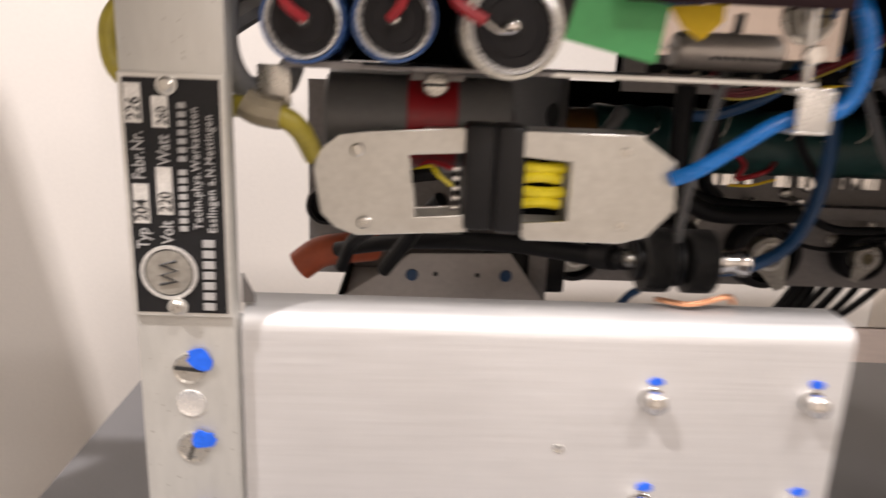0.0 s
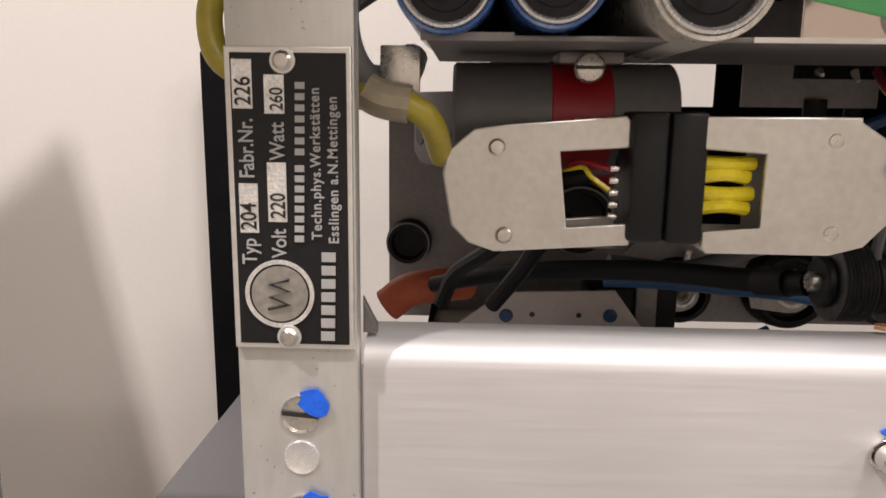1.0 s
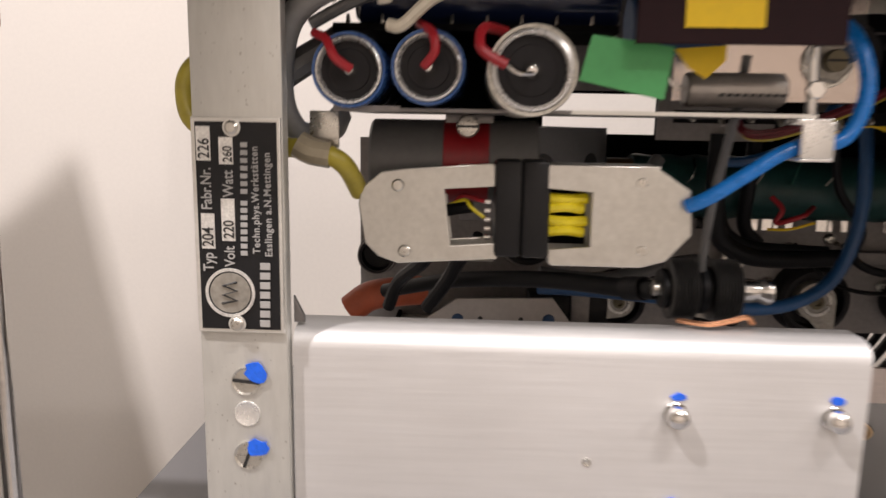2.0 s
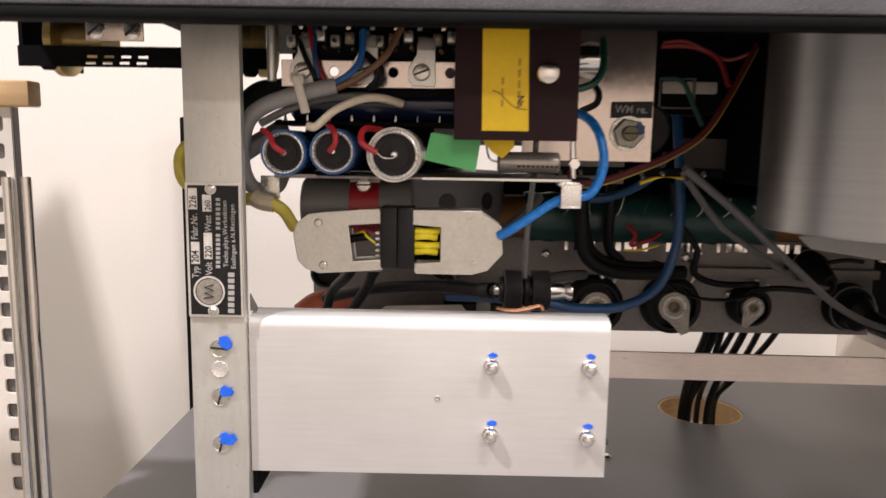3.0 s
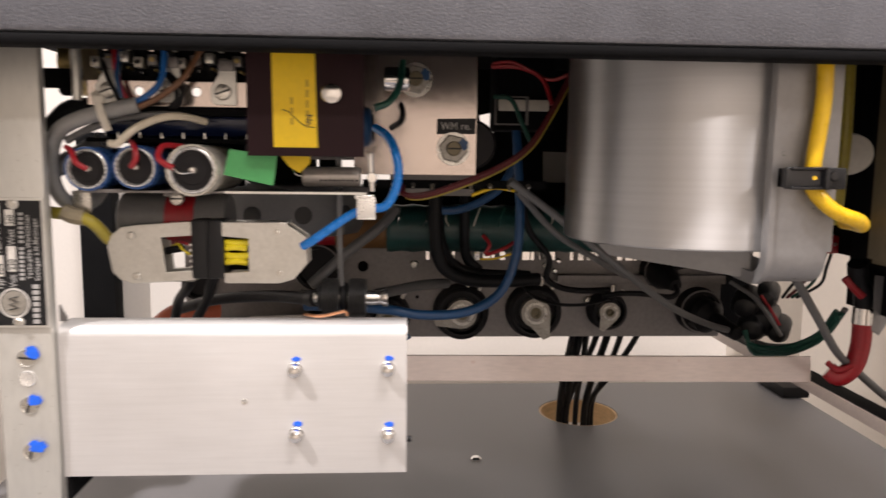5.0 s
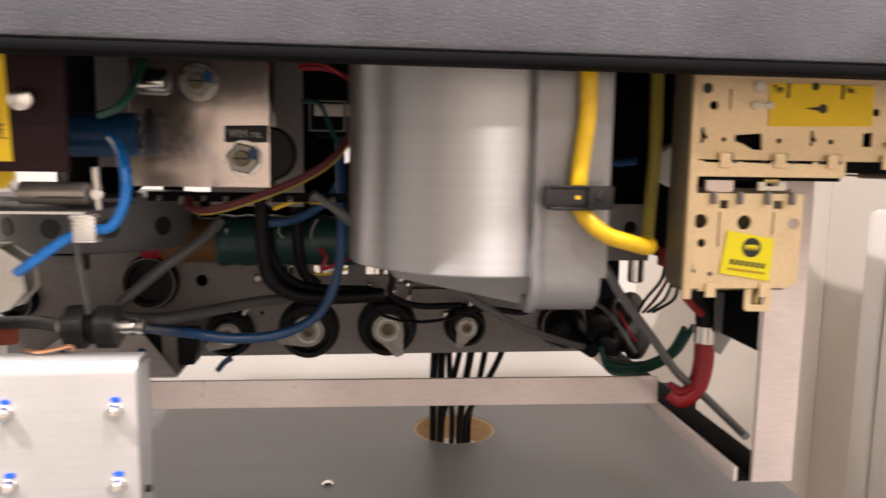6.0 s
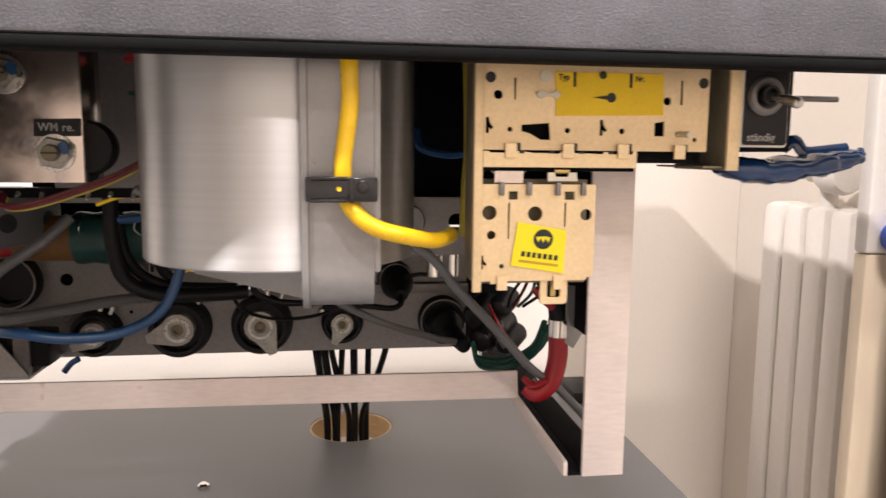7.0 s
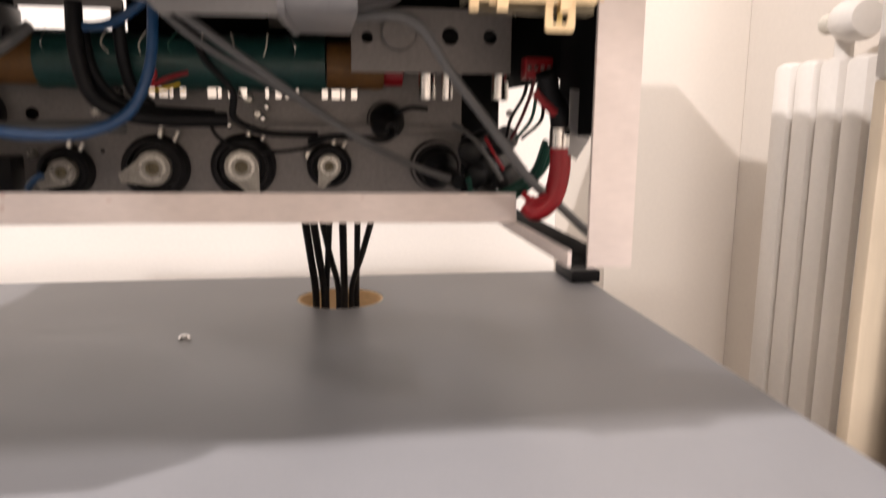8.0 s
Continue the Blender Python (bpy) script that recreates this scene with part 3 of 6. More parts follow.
L_OUT = [(-0.0240, 0.9190), (-0.0230, 0.9240), (-0.0170, 0.9290), (-0.0100, 0.9300), (0.0160, 0.9320), (0.0170, 0.9310), (0.0170, 0.9250), (0.0020, 0.9240), (0.0040, 0.9070), (0.0170, 0.9080), (0.0180, 0.9070), (0.0180, 0.9030), (-0.0120, 0.9010), (-0.0180, 0.9030), (-0.0220, 0.9070)]
part("shell", sheet([L_OUT], CY, CY + 0.0013, 0.0004), SHELL, plug)
part("rear_shell", sheet([L_OUT], CY + 0.0135, CY + 0.015, 0.0004), SHELL, plug)
part("shell_lip", box((0.0060, 0.2120, 0.9310), (0.0170, CY + 0.0134, 0.9310 + 0.0002), 0.0003), SHELL, plug)
part("shell_lip", box((-0.0120, CY + 0.0014, 0.9020), (0.0170, CY + 0.0134, 0.9020), 0.0003), SHELL, plug)
for px in ((-0.0120, 0.2100, 0.9250), (-0.0100, 0.2100, 0.9050)):
    part("rivet", lathe(px, (px[0], 0, px[2]), [(0.0019, -0.0001), (0.0019, 0.0003), (0.0014, 0.0007), (0, 0.0008)], 18), SCREW, plug)
part("contact_body", box((0.0170, CY - 0.0022, 0.9040), (0.0250, CY + 0.0165, 0.9330), 0.0012), BLACK, plug, "black moulded contact body")
for k in range(5):
    z = 0.9200 - k * 0.0028
    part("solder_pin", rod((0.0140, 0.2165, z), (0.0160, 0.2165, z), 0.0009), CHROME, plug)
part("wire", tube([(0.0030, 0.2220, 0.9180), (0.0080, 0.2190, 0.9200), (0.0100, 0.2170, 0.9180), (0.0140, 0.2160, 0.9150)], 0.0006, 6), SLEEVE, plug)
part("wire", tube([(0.0030, 0.2220, 0.9160), (0.0070, 0.2210, 0.9210), (0.0140, 0.2160, 0.9200)], 0.0007, 6), REDPVC, plug)
part("wire", tube([(0.0010, 0.2220, 0.9160), (0.0050, 0.2210, 0.9170), (0.0100, 0.2190, 0.9180)], 0.002, 8), RUBBER, plug)

sock = thing("socket_connector", (0.0520, 0.2100, 0.9020), "grey metal socket shell with yellow-sleeved wires", "connector", "connector pair")
R_OUT = [(0.0320, 0.9320), (0.0550, 0.9320), (0.0550, 0.9320), (0.0640, 0.9320), (0.0640, 0.9310), (0.0730, 0.9250), (0.0740, 0.9120), (0.0670, 0.9040), (0.0600, 0.9020), (0.0340, 0.9020), (0.0330, 0.9030), (0.0330, 0.9070), (0.0450, 0.9080), (0.0450, 0.9240), (0.0320, 0.9250)]
part("shell", sheet([R_OUT], CY - 0.003, CY - 0.0017, 0.0004), SHELL, sock)
part("rear_shell", sheet([R_OUT], CY + 0.0105, CY + 0.012, 0.0004), SHELL, sock)
part("shell_lip", box((0.0330, CY - 0.0016, 0.9310), (0.0640, CY + 0.0104, 0.9320), 0.0003), SHELL, sock)
part("shell_lip", box((0.0340, CY - 0.0016, 0.9020), (0.0600, CY + 0.0104, 0.9030), 0.0003), SHELL, sock)
for px in ((0.0590, 0.2080, 0.9270), (0.0600, 0.2080, 0.9070)):
    part("rivet", lathe(px, (px[0], 0, px[2]), [(0.0019, -0.0001), (0.0019, 0.0003), (0.0014, 0.0007), (0, 0.0008)], 18), SCREW, sock)
part("contact_body", box((0.0250, CY - 0.0032, 0.9040), (0.0330, CY + 0.014, 0.9330), 0.0012), BLACK, sock, "black moulded contact body")
for k, (a, b) in enumerate(((438, 722), (449, 718), (462, 722), (474, 719))):
    z = 0.9220 - (a - 438) * 0.000283
    part("wire_sleeve", tube([(0.0330, CY + 0.001, z), (0.0380, CY + 0.0005, z + (0.0006 if k % 2 else -0.0003)), (0.0380 + (b - 700) * 0.000283, CY + 0.002, z - 0.0002)], 0.00165, 10), SLEEVE, sock, "bright yellow wire sleeve")
part("inner_board", box((0.0330, CY + 0.0088, 0.9070), (0.0450, CY + 0.0098, 0.9240)), MATT, sock)

# the mated pair hangs at an angle, its plug further back
for ob in plug.children_recursive + sock.children_recursive:
    for v in ob.data.vertices:
        d = 0.0112 - 0.066 * (v.co.x + 0.012)
        f = 1 + d / 0.3645
        v.co = (0.062 + (v.co.x - 0.062) * f, v.co.y + d, 0.967 + (v.co.z - 0.967) * f)

# ---- the three can capacitors ----


def can_capacitor(x, z, r, y, sleeve, rim, label):
    can = thing("can_capacitor", (x, y + 0.03, z - r), label, "capacitor", "row of can capacitors")
    part("can", lathe((x, y, z), (x, 1, z), [(r * 0.90, 0.0002), (r * 0.98, 0.0), (r, 0.0012), (r, 0.058), (r * 0.9, 0.06), (0, 0.06)], 40), sleeve, can)
    part("rim", lathe((x, y, z), (x, 1, z), [(r * 0.88, -0.0003), (r * 0.83, -0.0006), (r * 0.775, 0.0002), (r * 0.76, 0.0026), (r * 0.9, 0.003)], 40), rim, can, "bright crimped rim")
    part("disc", lathe((x, y + 0.0016, z), (x, 1, z), [(0, 0.0), (r * 0.55, 0.0), (r * 0.57, 0.0003), (r * 0.775, 0.0003), (r * 0.775, 0.002)], 40), BAKE, can, "black sealing disc")
    part("solder_lug", lathe((x, y + 0.0018, z), (x, 0, z), [(r * 0.22, 0), (r * 0.2, 0.0009), (r * 0.1, 0.0024), (0, 0.0028)], 16), CHROME, can)
    return can


C1 = can_capacitor(-0.0260, 0.9570, 0.0104, 0.2010, CAPBLUE, CRIMP, "blue-sleeved electrolytic can with a red wire")
part("lead", tube([(-0.0360, 0.2040, 0.9670), (-0.0320, 0.2000, 0.9650), (-0.0290, 0.1970, 0.9600), (-0.0250, 0.1990, 0.9570)], 0.0013), REDPVC, C1, "red insulated lead")
C2 = can_capacitor(-0.0040, 0.9580, 0.0104, 0.2010, CAPBLUE, CRIMP, "blue-sleeved electrolytic can with a red wire")
part("lead", tube([(-0.0070, 0.2060, 0.9700), (-0.0030, 0.1990, 0.9670), (-0.0020, 0.1970, 0.9620), (-0.0050, 0.1990, 0.9580)], 0.0013), REDPVC, C2, "red insulated lead")
C3 = can_capacitor(0.0240, 0.9570, 0.0121, 0.1940, CAPGREY, CRIMP, "larger pale-sleeved electrolytic can with a soldered wire")
part("lead", tube([(0.0170, 0.2050, 0.9680), (0.0110, 0.1960, 0.9680), (0.0100, 0.1910, 0.9630), (0.0130, 0.1900, 0.9600), (0.0170, 0.1900, 0.9580)], 0.0014), REDPVC, C3, "red insulated lead")
part("bare_lead", tube([(0.0160, 0.1900, 0.9590), (0.0200, 0.1890, 0.9560), (0.0240, 0.1910, 0.9560)], 0.0007, 6), CHROME, C3)

# shelf under the capacitors, with its clip
shelf = thing("component_shelf", (0.03, 0.25, 0.945), "thin bent metal component shelf", "shelf plate")
SZ = 0.9470
part("plate", box((-0.030, 0.2052, SZ - 0.0011), (0.1035, 0.272, SZ), 0.0002), SHEET, shelf)
part("front_edge", box((0.036, 0.2049, SZ - 0.0011), (0.1035, 0.2051, SZ), 0.0), ALU, shelf, "bright front edge")
part("rear_board", box((-0.028, 0.262, SZ + 0.0003), (0.034, 0.264, SZ + 0.028)), MATT, shelf)
part("front_strip", box((-0.031, 0.2045, SZ - 0.0012), (-0.012, 0.2050, SZ + 0.0005)), SHEET, shelf)
part("clip", box((0.0990, 0.2030, 0.9350), (0.1080, 0.2038, 0.9450), 0.0003), CRIMP, shelf, "white metal cable clip")
part("clip_top", box((0.0980, 0.2030, SZ - 0.0030), (0.1070, 0.213, SZ - 0.0012), 0.0003), CRIMP, shelf)
part("clip_base", box((0.0990, 0.2030, 0.9340), (0.1080, 0.213, 0.9350), 0.0003), CRIMP, shelf)
part("standoff", rod((0.1050, 0.2150, 0.9660), (0.1060, 0.2150, 0.9470), 0.0015), CHROME, shelf)
hex_nut("nut", 0.1060, 0.2135, 0.9540, 0.0028, 0.001, CHROME, shelf)

# grey capacitor with a red band
gc = thing("paper_capacitor", (0.0030, 0.2360, 0.9290), "grey card-wrapped capacitor with a dark red band", "capacitor")
GX0, GX1, GZ, GY = -0.0250, 0.0300, 0.9305, 0.2435
bm = lathe((GX0, GY, GZ), (1, GY, GZ), [(0, 0), (0.0127, 0), (0.0135, 0.0008), (0.0135, GX1 - GX0 - 0.0006), (0.0128, GX1 - GX0), (0, GX1 - GX0)], 40)
part("body", bm, GREYPVC, gc)
bx0, bx1 = -0.0010, 0.0140
part("band", lathe((bx0, GY, GZ), (1, GY, GZ), [(0.0133, 0), (0.0139, 0.0003), (0.0139, bx1 - bx0 - 0.0003), (0.0133, bx1 - bx0)], 40), DARKRED, gc, "dark red tape band")
part("clamp", box((0.0000, 0.2275, 0.9430), (0.0150, 0.2425, SZ - 0.0013), 0.0004), SHEET, gc)
slotted_screw("screw", 0.0070, 0.2274, 0.9420, 0.0036, 0, SCREW, gc, 0.5)

# ---- maroon board with its label and knob ----
mb = thing("resin_board", (0.077, 0.192, 0.965), "maroon resin board with a yellow label", "circuit board")
part("board", sheet([rect(0.0500, 0.1030, 0.9640, 1.0498)], 0.1915, 0.1933), MAROON, mb)
part("label", sheet([[(0.0620, 0.9680), (0.0820, 0.9680), (0.0800, 1.0495), (0.0610, 1.0495)]], 0.1910, 0.1914, 0.00005), LABEL, mb, "yellow paper label with faint print")
bm = letters("Nr.", 0.0038, (0, 0, 0), True, 1.0, 1.0, 0.0001)
bm.transform(Matrix.Rotation(math.pi, 4, "Y"))
bm.transform(Matrix.Translation((0.0770, 0.1908, 0.9830)))
part("print", bm, INK, mb)
part("pencil_mark", tube([(0.0660, 0.1910, 0.9850), (0.0690, 0.1910, 0.9840), (0.0710, 0.1910, 0.9820), (0.0760, 0.1910, 0.9780), (0.0810, 0.1910, 0.9770)], 0.00022, 5), INK, mb)
for k in range(5):
    z = 0.9985 - k * 0.0046
    part("print_bar", sheet([rect(0.0780 - 0.0012, 0.0780, z - 0.0032, z)], 0.1908, 0.1911, 0.00003), PALEINK, mb)
for k in range(3):
    z = 0.9905 - k * 0.0046
    part("print_bar", sheet([rect(0.0710 - 0.0012, 0.0710, z - 0.003, z)], 0.1908, 0.1911, 0.00003), PALEINK, mb)
kx, kz = (0.0890, 0.9920)
part("knob", lathe((kx, 0.1914, kz), (kx, 0, kz), [(0.0042, 0), (0.0046, 0.0004), (0.0047, 0.0066), (0.0043, 0.0075), (0.002, 0.0084), (0, 0.0086)], 28), CHROME, mb, "domed bright metal knob")

# tape flags and the small parts beside the board
solo("green_tape_flag", sheet([[(0.0400, 0.9670), (0.0620, 0.9640), (0.0600, 0.9500), (0.0370, 0.9550)]], 0.1996, 0.2003, 0.0001), GREEN, "bright green adhesive tape flag on a capacitor", "tape")
solo("yellow_tape_flag", sheet([[(0.0630, 0.9640), (0.0770, 0.9650), (0.0770, 0.9610), (0.0720, 0.9560), (0.0670, 0.9590)]], 0.2036, 0.2043, 0.0001), LABEL, "yellow adhesive tape flag under the board", "tape")
film = thing("film_capacitor", (0.0850, 0.2170, 0.9490), "grey metal film capacitor with dark print", "capacitor")
fx0, fx1, fz = 0.0710, 0.1000, 0.9540
part("body", lathe((fx0, 0.221, fz), (1, 0.221, fz), [(0, 0.0), (0.0042, 0.0), (0.0050, 0.0008), (0.0050, fx1 - fx0 - 0.0008), (0.0042, fx1 - fx0), (0, fx1 - fx0)], 28), TINCAN, film)
for k in range(9):
    part("print_bar", box((fx0 + 0.009 + k * 0.0022, 0.21585, fz - 0.0021), (fx0 + 0.0104 + k * 0.0022, 0.2162, fz - 0.0012)), INK, film)
part("lead", tube([(fx0, 0.221, fz), (fx0 - 0.004, 0.221, fz + 0.002), (fx0 - 0.006, 0.222, fz + 0.010)], 0.0005, 6), CHROME, film)

# ---- terminal rail with solder tags ----
tr = thing("terminal_rail", (0.0090, 0.2140, 0.9870), "tinned terminal rail with screwed solder tags", "terminal strip")
rx0, rx1, rz0, rz1 = -0.0290, 0.0550, 0.9870, 0.9990
part("rail", sheet([rect(rx0, rx1, rz0, rz1)] + [circle(*c, 0.0022, 16) for c in ((-0.0050, 0.9940), (0.0220, 0.9940), (0.0480, 0.9940))], 0.2130, 0.2145), WARM, tr)
for c in ((-0.0190, 0.9940), (0.0090, 0.9950), (0.0350, 0.9940)):
    tag = part("tag", sheet([[(c[0] - 0.0042, c[1] - 0.0060), (c[0] + 0.0058, c[1] - 0.0062), (c[0] + 0.0064, c[1] - 0.0045), (c[0] + 0.0062, c[1] + 0.0075), (c[0] + 0.0062, c[1] + 0.0130), (c[0] - 0.0022, c[1] + 0.0130), (c[0] - 0.0024, c[1] + 0.0080), (c[0] - 0.0060, c[1] + 0.0020), (c[0] - 0.0060, c[1] - 0.0040)]], 0.2117, 0.2127), SHELL, tr)
    slotted_screw("screw", c[0], 0.2116, c[1], 0.0039, -20, SCREW, tag, 0.45)
    part("upper_clamp", box((c[0] - 0.0015, 0.2095, c[1] + 0.0098), (c[0] + 0.0058, 0.2165, c[1] + 0.0150), 0.0005), SHEET, tag)
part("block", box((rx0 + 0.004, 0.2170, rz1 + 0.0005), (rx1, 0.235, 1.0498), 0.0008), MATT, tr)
for k in range(12):
    x = rx0 + 0.005 + k * 0.0066
    z = 1.0072 + 0.0012 * (k % 3)
    clamp = part("clamp_block", box((x - 0.0021, 0.2108, z - 0.0024), (x + 0.0021, 0.2172, z + 0.0026), 0.0005), (DULLMETAL, SHEET, SHELL)[k % 3], tr, "small plated clamp")
    part("clamp_screw", rod((x, 0.2107, z + 0.0002), (x, 0.2098, z + 0.0002), 0.0013, 0.0011, 10), (CHROME, BRASS, SCREW)[k % 3], clamp)
    part("lug", rod((x + 0.0022, 0.2165, z - 0.0052), (x + 0.0012, 0.2120, z - 0.0046), 0.0008, 0.0007, 8), (BRASS, CHROME)[k % 2], tr)
for k in range(7):
    x = rx0 + 0.009 + k * 0.0108
    part("spring_strip", box((x - 0.0011, 0.2128, 1.0125), (x + 0.0011, 0.2140, 1.0210), 0.0003), (WARM, DULLMETAL)[k % 2], tr)
part("post", rod((-0.0330, 0.2115, 0.9890), (-0.0330, 0.2115, 1.0498), 0.0022), SHELL, tr, "dull metal spacer post")
part("plastic_body", box((rx0 - 0.001, 0.2152, rz0 - 0.004), (rx1 - 0.002, 0.232, rz0 - 0.0005), 0.0005), MATT, tr)

navycap = thing("blue_capacitor", (0.012, 0.232, 0.9715), "glossy navy-sleeved capacitor lying behind the wires", "capacitor")
part("sleeve", lathe((rx0 + 0.002, 0.232, 0.9810), (1, 0.232, 0.9810), [(0, 0), (0.0085, 0), (0.0095, 0.001), (0.0095, 0.078), (0.0085, 0.079), (0, 0.079)], 32), NAVYGLOSS, navycap)
part("end_disc", rod((rx0 + 0.0018, 0.232, 0.9810), (rx0 + 0.0008, 0.232, 0.9810), 0.0072, 0.0068, 24), BAKE, navycap)
part("lead", tube([(rx0 + 0.0008, 0.232, 0.9810), (rx0 - 0.003, 0.230, 0.9820), (rx0 - 0.006, 0.226, 0.9790)], 0.0006, 6), CHROME, navycap)
tagb = thing("tag_board", (0.0080, 0.2210, 0.9710), "black tag board with small solder lugs", "circuit board")
part("board", box((-0.0340, 0.2205, 0.9700), (0.0510, 0.258, 0.9720)), MATT, tagb)
for k in range(8):
    part("lug", rod((-0.0300 + k * 0.0105, 0.224, 0.9720), (-0.0300 + k * 0.0105, 0.224, 0.9750), 0.0009, 0.0005, 8), CHROME, tagb)

# ---- wires in front at the left ----
wl = thing("grey_cable", (-0.0440, 0.2080, 0.9480), "thick grey mains cable with blue and brown cores", "cable")
part("sheath", tube([(-0.0030, 0.2050, 0.9870), (-0.0150, 0.2030, 0.9840), (-0.0320, 0.2040, 0.9790), (-0.0430, 0.2090, 0.9720), (-0.0480, 0.2140, 0.9600), (-0.0490, 0.2200, 0.9470), (-0.0450, 0.2260, 0.9390), (-0.0370, 0.2320, 0.9400), (-0.0350, 0.2380, 0.9450)], 0.0037, 12), MIDGREY, wl)
part("blue_core", tube([(-0.0040, 0.2050, 0.9880), (0.0030, 0.2040, 0.9920), (0.0080, 0.2060, 0.9990), (0.0090, 0.2090, 1.0120)], 0.0015), BLUECORE, wl, "blue insulated core")
part("brown_core", tube([(-0.0020, 0.2040, 0.9860), (0.0080, 0.2040, 0.9910), (0.0190, 0.2040, 1.0000), (0.0260, 0.2080, 1.0130)], 0.0015), BROWNPVC, wl, "brown insulated core")
part("tie", tube([(-0.0210, 0.2010, 0.9920), (-0.0190, 0.1990, 0.9880), (-0.0170, 0.1990, 0.9810), (-0.0160, 0.2020, 0.9750)], 0.0021, 8, None, 0.5), DIMWHITE, wl, "white cable tie")
part("tie_head", box((-0.0210, 0.1980, 0.9870), (-0.0160, 0.2015, 0.9910), 0.0008), DIMWHITE, wl)
solo("grey_wire", tube([(-0.0380, 0.2090, 0.9700), (-0.0260, 0.2080, 0.9760), (-0.0120, 0.2090, 0.9810), (0.0050, 0.2120, 0.9830), (0.0200, 0.2190, 0.9830)], 0.0018), GREYPVC, "thin grey wire beside the mains cable", "wire")
solo("grey_wire", tube([(-0.0520, 0.2220, 0.9550), (-0.0450, 0.2240, 0.9600), (-0.0370, 0.2260, 0.9650), (-0.0320, 0.2300, 0.9690)], 0.0046, 10), GREYPVC, "thick dark grey cable behind the capacitors", "cable")
solo("black_cable", tube([(-0.0530, 0.2250, 0.9760), (-0.0420, 0.2220, 0.9850), (-0.0310, 0.2220, 0.9870), (-0.0220, 0.2300, 0.9880)], 0.0045, 10), RUBBER, "black cable running behind the grey one", "cable")
solo("cream_wire", tube([(-0.0150, 0.2010, 0.9690), (-0.0110, 0.2000, 0.9690), (-0.0030, 0.2010, 0.9760), (0.0080, 0.2030, 0.9810), (0.0170, 0.2070, 0.9820), (0.0260, 0.2140, 0.9800)], 0.0018), LIGHTPVC, "cream insulated wire curving over the capacitors", "wire")
for pts, mat, lab in (
    (((-0.0220, 0.2130, 1.0130), (-0.0180, 0.2080, 1.0020), (-0.0130, 0.2060, 0.9920), (-0.0120, 0.2080, 0.9880)), RUBBER, "black wire at the terminal rail"),
    (((-0.0160, 0.2140, 1.0140), (-0.0140, 0.2090, 1.0050), (-0.0110, 0.2080, 0.9940), (-0.0070, 0.2080, 0.9880)), REDPVC, "red wire at the terminal rail"),
    (((-0.0130, 0.2140, 1.0140), (-0.0130, 0.2080, 1.0020), (-0.0110, 0.2070, 0.9900)), NAVYPVC, "dark blue wire at the terminal rail"),
    (((0.0090, 0.2100, 1.0020), (0.0140, 0.2060, 0.9960), (0.0150, 0.2050, 0.9900), (0.0110, 0.2070, 0.9860)), RUBBER, "thin black wire looped over the tag"),
    (((0.0100, 0.2100, 1.0020), (0.0170, 0.2060, 0.9950), (0.0170, 0.2050, 0.9890), (0.0130, 0.2070, 0.9860)), RUBBER, "thin black wire looped over the tag"),
):
    solo("hookup_wire", tube(pts, 0.0012, 8), mat, lab, "wire", "hookup wires")
yl = thing("yellow_cable", (-0.0380, 0.2160, 0.9340), "dull yellow cable looping behind the bar into the plug", "cable")
part("sheath", tube([(-0.0720, 0.2250, 0.9630), (-0.0780, 0.2220, 0.9580), (-0.0800, 0.2210, 0.9510), (-0.0770, 0.2200, 0.9420), (-0.0650, 0.2210, 0.9370), (-0.0500, 0.2190, 0.9350), (-0.0380, 0.2160, 0.9340), (-0.0300, 0.2160, 0.9300), (-0.0270, 0.2260, 0.9210)], 0.0030, 12), OLIVEPVC, yl)
lashing = part("lashing", tube([(-0.0440, 0.2160, 0.9360), (-0.0400, 0.2160, 0.9340), (-0.0340, 0.2160, 0.9330)], 0.0042, 10), LASH, yl, "yellowed plastic lashing")
part("lug", box((-0.0410, 0.2185, 0.9350), (-0.0320, 0.2195, 0.9460), 0.0004), SCREW, yl, "bright metal lug")

# ---- bright blue cable ----
bc = thing("blue_cable", (0.1030, 0.2060, 0.9390), "bright blue cable from the socket through a clip", "cable")
part("sheath", tube([(0.0720, 0.2120, 0.9200), (0.0770, 0.2090, 0.9230), (0.0870, 0.2080, 0.9300), (0.0960, 0.2080, 0.9360), (0.1040, 0.2080, 0.9390), (0.1120, 0.2080, 0.9400), (0.1170, 0.2090, 0.9470), (0.1190, 0.2110, 0.9570), (0.1170, 0.2150, 0.9680), (0.1130, 0.2220, 0.9750), (0.1070, 0.2320, 0.9790)], 0.0022, 12), BLUEPVC, bc)
solo("dark_green_wire", tube([(0.1070, 0.2150, 0.9880), (0.1140, 0.2160, 0.9910), (0.1190, 0.2220, 0.9990), (0.1210, 0.2350, 1.0130)], 0.0018), GREENPVC, "dark green wires curving past the bracket", "wire")
solo("dark_green_wire", tube([(0.1150, 0.2500, 0.9800), (0.1200, 0.2400, 0.9830), (0.1210, 0.2400, 0.9880), (0.1200, 0.2460, 0.9920)], 0.0017), RUBBER, "black wire loop beside the bracket", "wire")

# ---- thin rod and wound ring cores on a spindle ----
cores = thing("ring_core_pair", (0.0900, 0.2500, 0.8760), "two black lacquered ring cores on a bright spindle", "coil")
cy, czz = 0.2490, 0.8870
